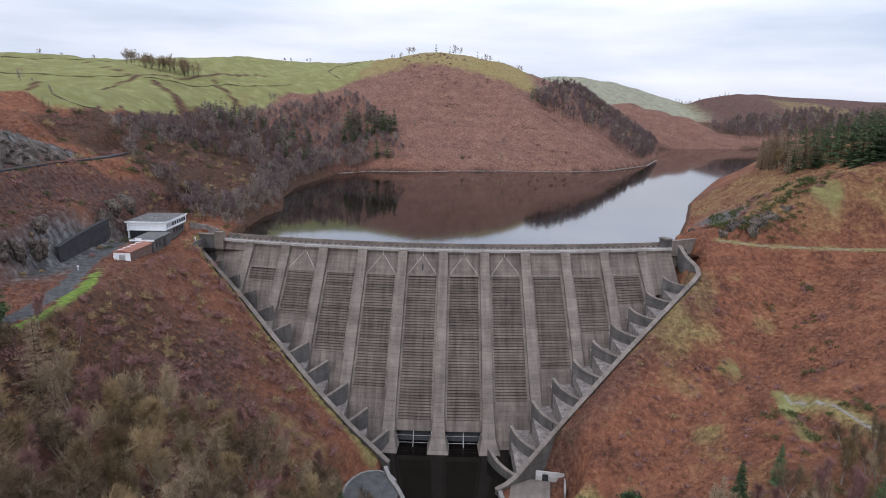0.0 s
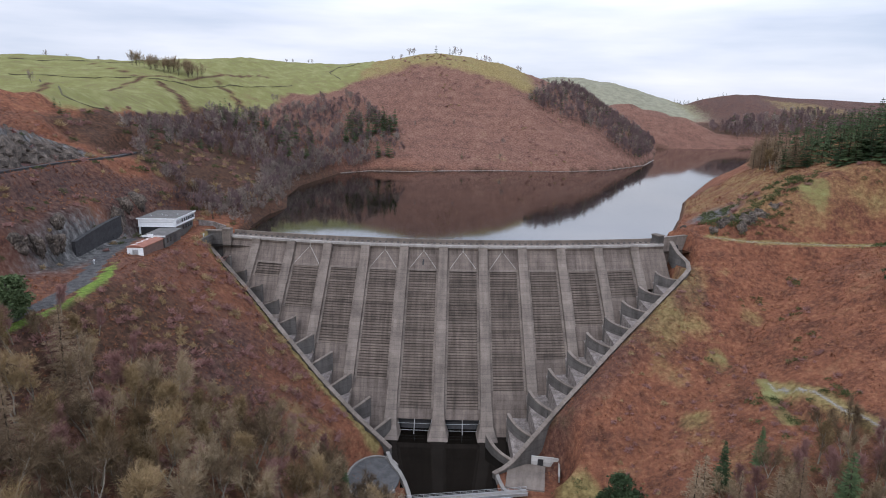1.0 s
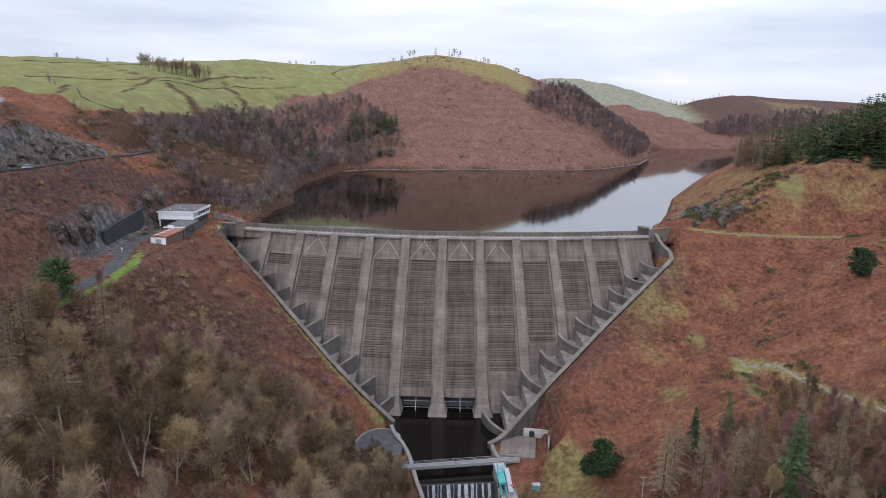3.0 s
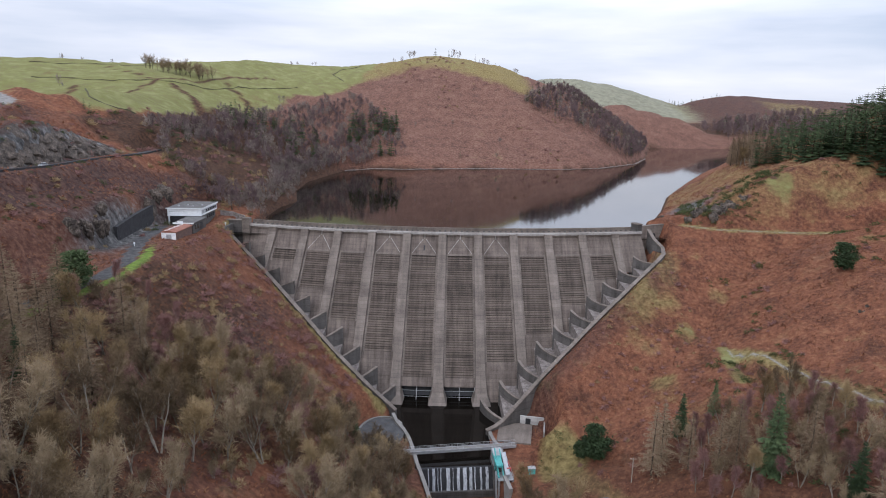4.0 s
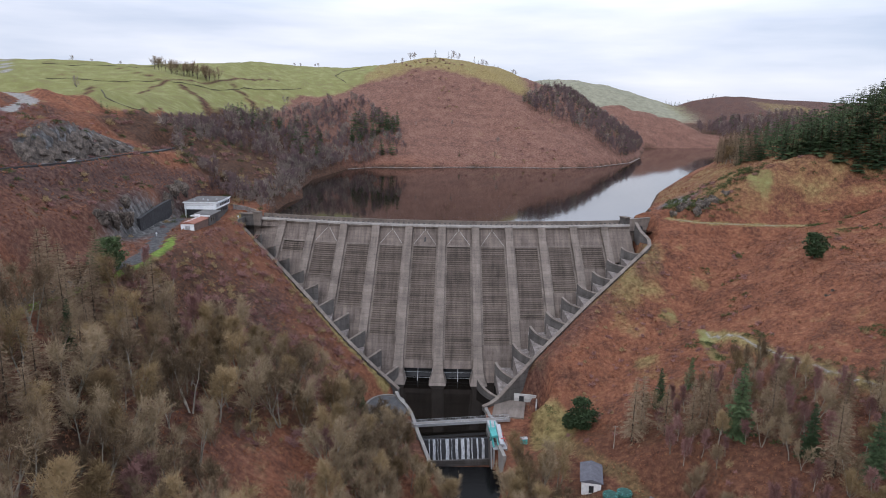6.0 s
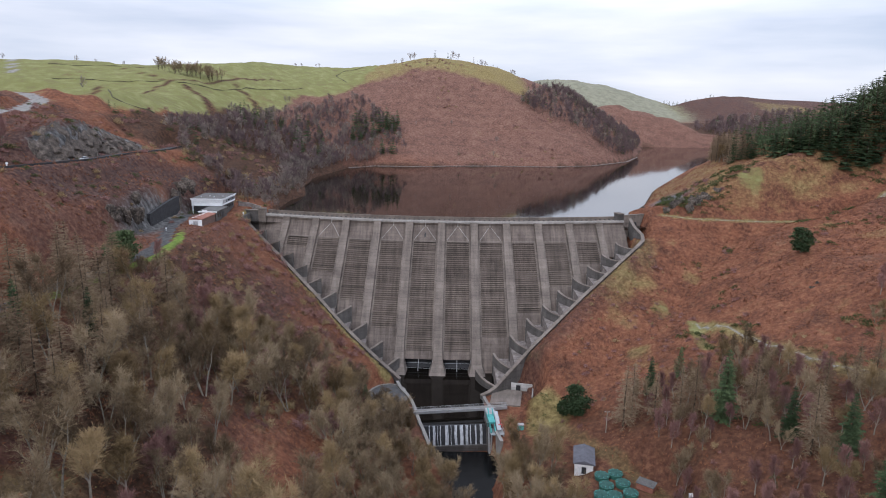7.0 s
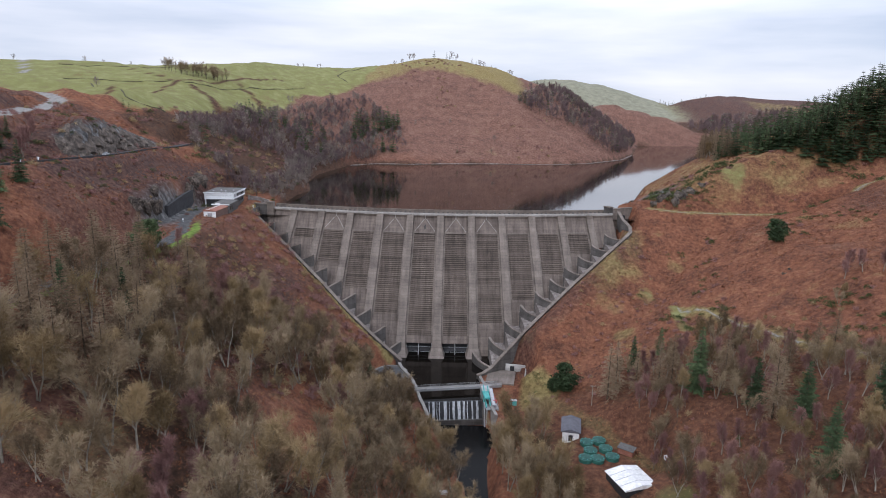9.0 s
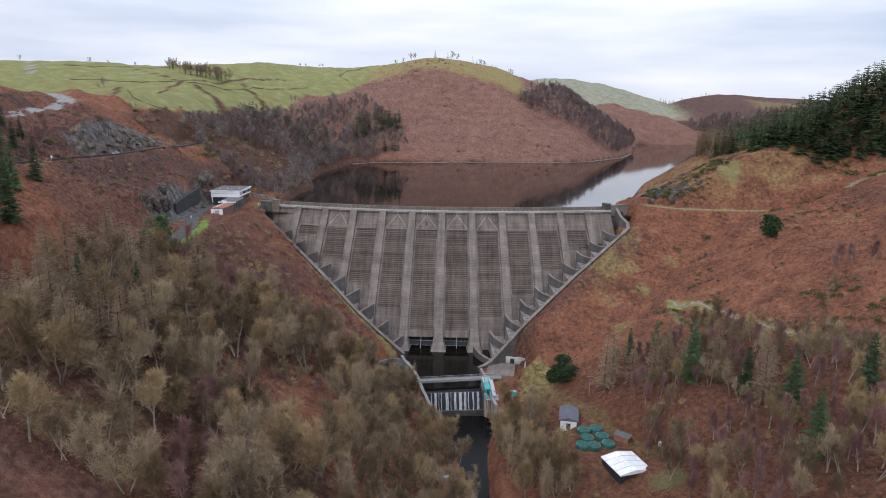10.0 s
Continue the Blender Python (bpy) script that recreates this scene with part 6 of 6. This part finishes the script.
for i in range(4):
    part("roof_vent", box(-13 + i * 3.4, -12.4 + i * 3.4, 5 + 3 * (i % 2), 5.7 + 3 * (i % 2), 7.85, 8.35), STEEL, house)

annex = thing("annex", "low grey annex with a pale flat roof beside the control house", "outbuilding", (-117.5, 237, 69.0))
part("wall", box(0, 8, 0, 15.6, -2, 4.2), WALLC, annex)
part("roof", box(-0.6, 8.6, -0.4, 15.7, 4.2, 4.55), ROOFING, annex, "pale grey flat roof")
part("fascia", box(-0.7, 8.7, -0.55, -0.4, 4.0, 4.6), WHITE, annex)
part("door", box(8.0, 8.08, 9, 11.4, 0, 3.2), METAL_AND_SHADE, annex)
for y in (2.0, 5.0):
    part("window", box(8.0, 8.06, y, y + 1.6, 1.2, 3.0), GLASS, annex)
part("white_box", box(1.5, 3.9, -0.6, -0.42, 4.6, 5.2), WHITE, annex)

shed = thing("shed", "brick shed with a rusty red roof and white rooflights", "shed", (-116.5, 221, 69.2), -3)
part("wall", box(0, 6, 0, 15.5, -2, 3.1), BRICKWALL, shed)
part("front", box(-0.05, 6.05, -0.2, 0.0, -1, 3.2), WHITE, shed, "pale rendered front")
part("roof", prism([[(-0.3, -0.4, 3.1), (6.3, -0.4, 3.1), (6.3, -0.4, 3.4), (3, -0.4, 4.0), (-0.3, -0.4, 3.4)], [(-0.3, 15.8, 3.1), (6.3, 15.8, 3.1), (6.3, 15.8, 3.4), (3, 15.8, 4.0), (-0.3, 15.8, 3.4)]]), RUSTY, shed)
for y in (1.6, 5.6, 9.6, 13.4):
    part("rooflight", prism([[(0.4, y, 3.52), (2.8, y, 3.98), (2.8, y, 4.06), (0.4, y, 3.6)], [(0.4, y + 0.9, 3.52), (2.8, y + 0.9, 3.98), (2.8, y + 0.9, 4.06), (0.4, y + 0.9, 3.6)]]), WHITE, shed)
part("door", box(2.0, 4.2, -0.28, -0.2, -0.2, 2.3), STEEL, shed)

rwall = thing("retaining_wall", "dark stone retaining wall along the foot of the cliff", "retaining wall")
pts = [(-131, 212), (-131.5, 224), (-132.5, 238), (-133, 250)]
part("wall", wall_along(pts, 1.2, [66] * 4, [75.8, 77.2, 78.2, 78.8]), DARKSTONE, rwall)
part("coping", wall_along(pts, 1.6, [75.8, 77.2, 78.2, 78.8], [76.1, 77.5, 78.5, 79.1]), DARKSTONE, rwall)
for i in range(7):
    f = 0.06 + i * 0.145
    y = 212 + 38 * f
    part("weep_hole", box(-130.75 - 2.0 * f, -130.3 - 2.0 * f, y - 0.3, y + 0.3, 71.4, 71.9), METAL_AND_SHADE, rwall)

FIELD_LINES = [[(-356, 531), (-312, 532), (-253, 564), (-219, 665), (-194, 698), (-167, 739)], [(-390, 585), (-338, 606), (-308, 682)], [(-324, 519), (-226, 379), (-206, 376), (-204, 403)], [(-125, 792), (-143, 819), (-134, 853), (-109, 884)]]
# old field walls across the pasture
def field_wall(plan):
    """A low dark wall that follows the ground along plan points."""
    w = thing("field_wall", "low dark dry-stone wall with rushes across the pasture", "wall", group="field walls")
    pts = []
    for (ax, ay), (cx, cy) in zip(plan, plan[1:]):
        n = max(2, int(math.hypot(cx - ax, cy - ay) / 7))
        pts += [(ax + (cx - ax) * i / n, ay + (cy - ay) * i / n) for i in range(n)]
    zs = [ground_z(*p) for p in pts]
    part("wall", wall_along(pts, 0.9, [z - 1.5 for z in zs], [z + 0.45 + 0.35 * math.sin(i * 1.7) for i, z in enumerate(zs)]), HEDGE, w)


for plan in FIELD_LINES:
    field_wall(plan)

# yard between the house and the crest
yard = tagged(new("yard_wall", None), "low stone parapet round the yard at the crest", "wall")
pts = [(-112, 280), (-107, 284), (-100, 281)]
part("wall", wall_along(pts, 0.6, [64] * 3, [72.2, 70.8, 69.4]), STONE, yard)
for x, y in ((-106, 269), (-121, 206), (-115.4, 219)):
    lamp = thing("bollard_light", "short post with a white reflector beside the lane", "bollard", (x, y, ground_z(x, y)))
    part("post", rod((0, 0, -0.3), (0, 0, 1.1), 0.12), WHITE, lamp)
    part("cap", box(-0.25, 0.25, -0.25, 0.25, 1.1, 1.6), WHITE, lamp)

# ---------------------------------------------------------------- the upper road: car, posts, fence
rz = ground_z(-159.5, 216)
car = thing("car", "pale grey parked estate car on the roadside", "car", (-159.5, 216, rz + 0.05), 94)
body = part("body", sweep([[(-2.2, -0.85, 0.35), (-2.2, 0.85, 0.35), (-2.2, 0.85, 0.8), (-2.2, -0.85, 0.8)], [(-1.2, -0.9, 0.3), (-1.2, 0.9, 0.3), (-1.2, 0.9, 0.92), (-1.2, -0.9, 0.92)],
                           [(1.6, -0.9, 0.3), (1.6, 0.9, 0.3), (1.6, 0.9, 0.95), (1.6, -0.9, 0.95)], [(2.2, -0.85, 0.35), (2.2, 0.85, 0.35), (2.2, 0.85, 0.85), (2.2, -0.85, 0.85)]]), STEEL, car)
part("cabin", prism([[(-1.1, -0.8, 0.92), (-1.1, 0.8, 0.92), (2.0, 0.8, 0.92), (2.0, -0.8, 0.92)], [(-0.4, -0.65, 1.45), (-0.4, 0.65, 1.45), (1.7, 0.65, 1.45), (1.7, -0.65, 1.45)]]), GLASS, car)
part("roof", box(-0.35, 1.65, -0.62, 0.62, 1.455, 1.49), STEEL, car)
for x in (-1.35, 1.35):
    for y in (-0.82, 0.82):
        wheel = part("wheel", rod((x, y - 0.1, 0.3), (x, y + 0.1, 0.3), 0.31, sides=14), METAL_AND_SHADE, car)
        part("rim", rod((x, y - 0.115, 0.3), (x, y + 0.115, 0.3), 0.17, sides=10), STEEL, wheel)
for s in (-0.6, 0.6):
    part("headlight", box(-2.24, -2.18, s - 0.16, s + 0.16, 0.58, 0.74), WHITE, car)
for x, y in ((-168.5, 166), (-167, 175)):
    post = thing("marker_post", "white roadside marker post", "post", (x + 3, y - 4, ground_z(x + 3, y - 4)))
    part("post", box(-0.15, 0.15, -0.15, 0.15, -0.3, 1.5), WHITE, post)
    part("top", box(-0.3, 0.3, -0.3, 0.3, 1.5, 2.1), WHITE, post)
rail = thing("roadside_fence", "dark stone roadside wall along the upper road", "wall")
pts = [(-169.5, 110), (-165, 160), (-160.5, 188), (-156.5, 214), (-159.5, 242), (-162, 268), (-160, 306), (-167, 346)]
zz = [ground_z(x, y) for x, y in pts]
part("wall", wall_along(pts, 0.6, [z - 2 for z in zz], [z + 0.8 for z in zz]), DARKSTONE, rail)
for i in range(5):
    plant("birch", -173 - i * 2.6, 176 + i * 6, 0.8 + 0.12 * (i % 2))

# ---------------------------------------------------------------- fish farm and hut in the valley
hut = thing("hut", "small pale hut with a grey slate roof", "hut", (50.5, 124, ground_z(50.5, 124)), -12)
hut.scale = (1.25, 1.25, 1.15)
part("wall", box(-2.4, 2.4, -4.2, 4.2, -1.5, 3.2), TARP, hut, "pale rendered walls")
part("roof", prism([[(-2.9, -4.6, 3.1), (2.9, -4.6, 3.1), (2.9, -4.6, 3.3), (0, -4.6, 4.3), (-2.9, -4.6, 3.3)], [(-2.9, 4.6, 3.1), (2.9, 4.6, 3.1), (2.9, 4.6, 3.3), (0, 4.6, 4.3), (-2.9, 4.6, 3.3)]]), SLATE, hut)
part("door", box(-0.6, 0.6, -4.3, -4.2, 0, 2.1), METAL_AND_SHADE, hut)
part("window", box(-2.46, -2.4, -1, 1, 1.1, 2.2), GLASS, hut)


def tank(at):
    t = thing("fish_tank", "round green plastic fish tank with a netted cover", "tank", at, 0, "fish tanks")
    bm = bmesh.new()
    n = 20
    ring = lambda r, z: [(r * math.cos(2 * math.pi * i / n), r * math.sin(2 * math.pi * i / n), z) for i in range(n)]
    part("wall", sweep([ring(2.25, -0.6), ring(2.3, 1.2), ring(2.4, 1.22), ring(2.4, 1.38), ring(2.2, 1.38)], bm), DGREEN, t)
    part("cover", sweep([ring(2.2, 1.3), ring(2.0, 1.55), ring(0.9, 1.85), ring(0.15, 1.95)]), NETTING, t, "dark green net cover")
    for i in range(4):
        a = math.pi * i / 4
        c, s = math.cos(a), math.sin(a)
        part("cover_rib", rod((-2.1 * c, -2.1 * s, 1.62), (2.1 * c, 2.1 * s, 1.62), 0.06, sides=4), TEAL, t)
    part("pipe", rod((2.3, 0, 0.4), (3.0, 0, 0.0), 0.1), METAL_AND_SHADE, t)
    return t


first = None
for x, y in ((53.9, 113.1), (58.6, 114.4), (54.0, 107.6), (59.6, 109.0), (55.2, 102.4), (60.6, 103.8), (51.2, 102.6)):
    if first is None:
        first = tank((x, y, ground_z(x, y)))
    else:
        copy_thing(first, pose(x, y, ground_z(x, y), 0, 0, (x * 37) % 90))

tent = thing("shelter", "white sheeted low shelter with a shallow ridge", "shelter", (62.5, 88.5, ground_z(62.5, 88.5)), 17)
part("frame_wall", box(-5.6, 5.6, -5.6, 5.6, -1.0, 2.3), METAL_AND_SHADE, tent)
part("roof", prism([[(-6, -6, 2.2), (6, -6, 2.2), (6, -6, 2.45), (0, -6, 3.5), (-6, -6, 2.45)], [(-6, 6, 2.2), (6, 6, 2.2), (6, 6, 2.45), (0, 6, 3.5), (-6, 6, 2.45)]]), TARP, tent, "white sheeting roof")
for s in (-1, 1):
    for i in range(5):
        part("batten", prism([[(s * 0.05, -6 + i * 3 - 0.06, 3.52), (s * 0.05, -6 + i * 3 + 0.06, 3.52), (s * 0.05, -6 + i * 3 + 0.06, 3.58), (s * 0.05, -6 + i * 3 - 0.06, 3.58)],
                              [(s * 6, -6 + i * 3 - 0.06, 2.47), (s * 6, -6 + i * 3 + 0.06, 2.47), (s * 6, -6 + i * 3 + 0.06, 2.53), (s * 6, -6 + i * 3 - 0.06, 2.53)]]), STEEL, tent)
small = thing("store_shed", "small brown store shed with a grey roof", "shed", (66.5, 107.5, ground_z(66.5, 107.5)), 52)
part("wall", box(-1.4, 1.4, -2.6, 2.6, -0.6, 2.0), RUSTY, small)
part("roof", prism([[(-1.7, -2.9, 2.0), (1.7, -2.9, 2.5), (1.7, -2.9, 2.65), (-1.7, -2.9, 2.15)], [(-1.7, 2.9, 2.0), (1.7, 2.9, 2.5), (1.7, 2.9, 2.65), (-1.7, 2.9, 2.15)]]), ROOFING, small)
for x, y, sx in ((3.2, 94, 1.3), (76, 96, 0.5)):
    crate = thing("white_box", "small white box on the bank", "box", (x, y, ground_z(x, y)), 12)
    part("body", box(-sx, sx, -0.7, 0.7, -0.3, 0.8), WHITE, crate, bevel=0.05)
    part("lid", box(-sx - 0.06, sx + 0.06, -0.76, 0.76, 0.8, 0.92), TARP, crate)
pole = thing("utility_pole", "tall wooden pole with a crossarm on the bank", "pole", (61, 137, ground_z(61, 137)))
part("pole", rod((0, 0, -1), (0, 0, 8.5), 0.16, 0.11), BARK, pole)
part("crossarm", box(-0.9, 0.9, -0.07, 0.07, 7.9, 8.05), BARK, pole)
for x in (-0.8, 0.0, 0.8):
    part("insulator", rod((x, 0, 8.05), (x, 0, 8.3), 0.06), WHITE, pole)
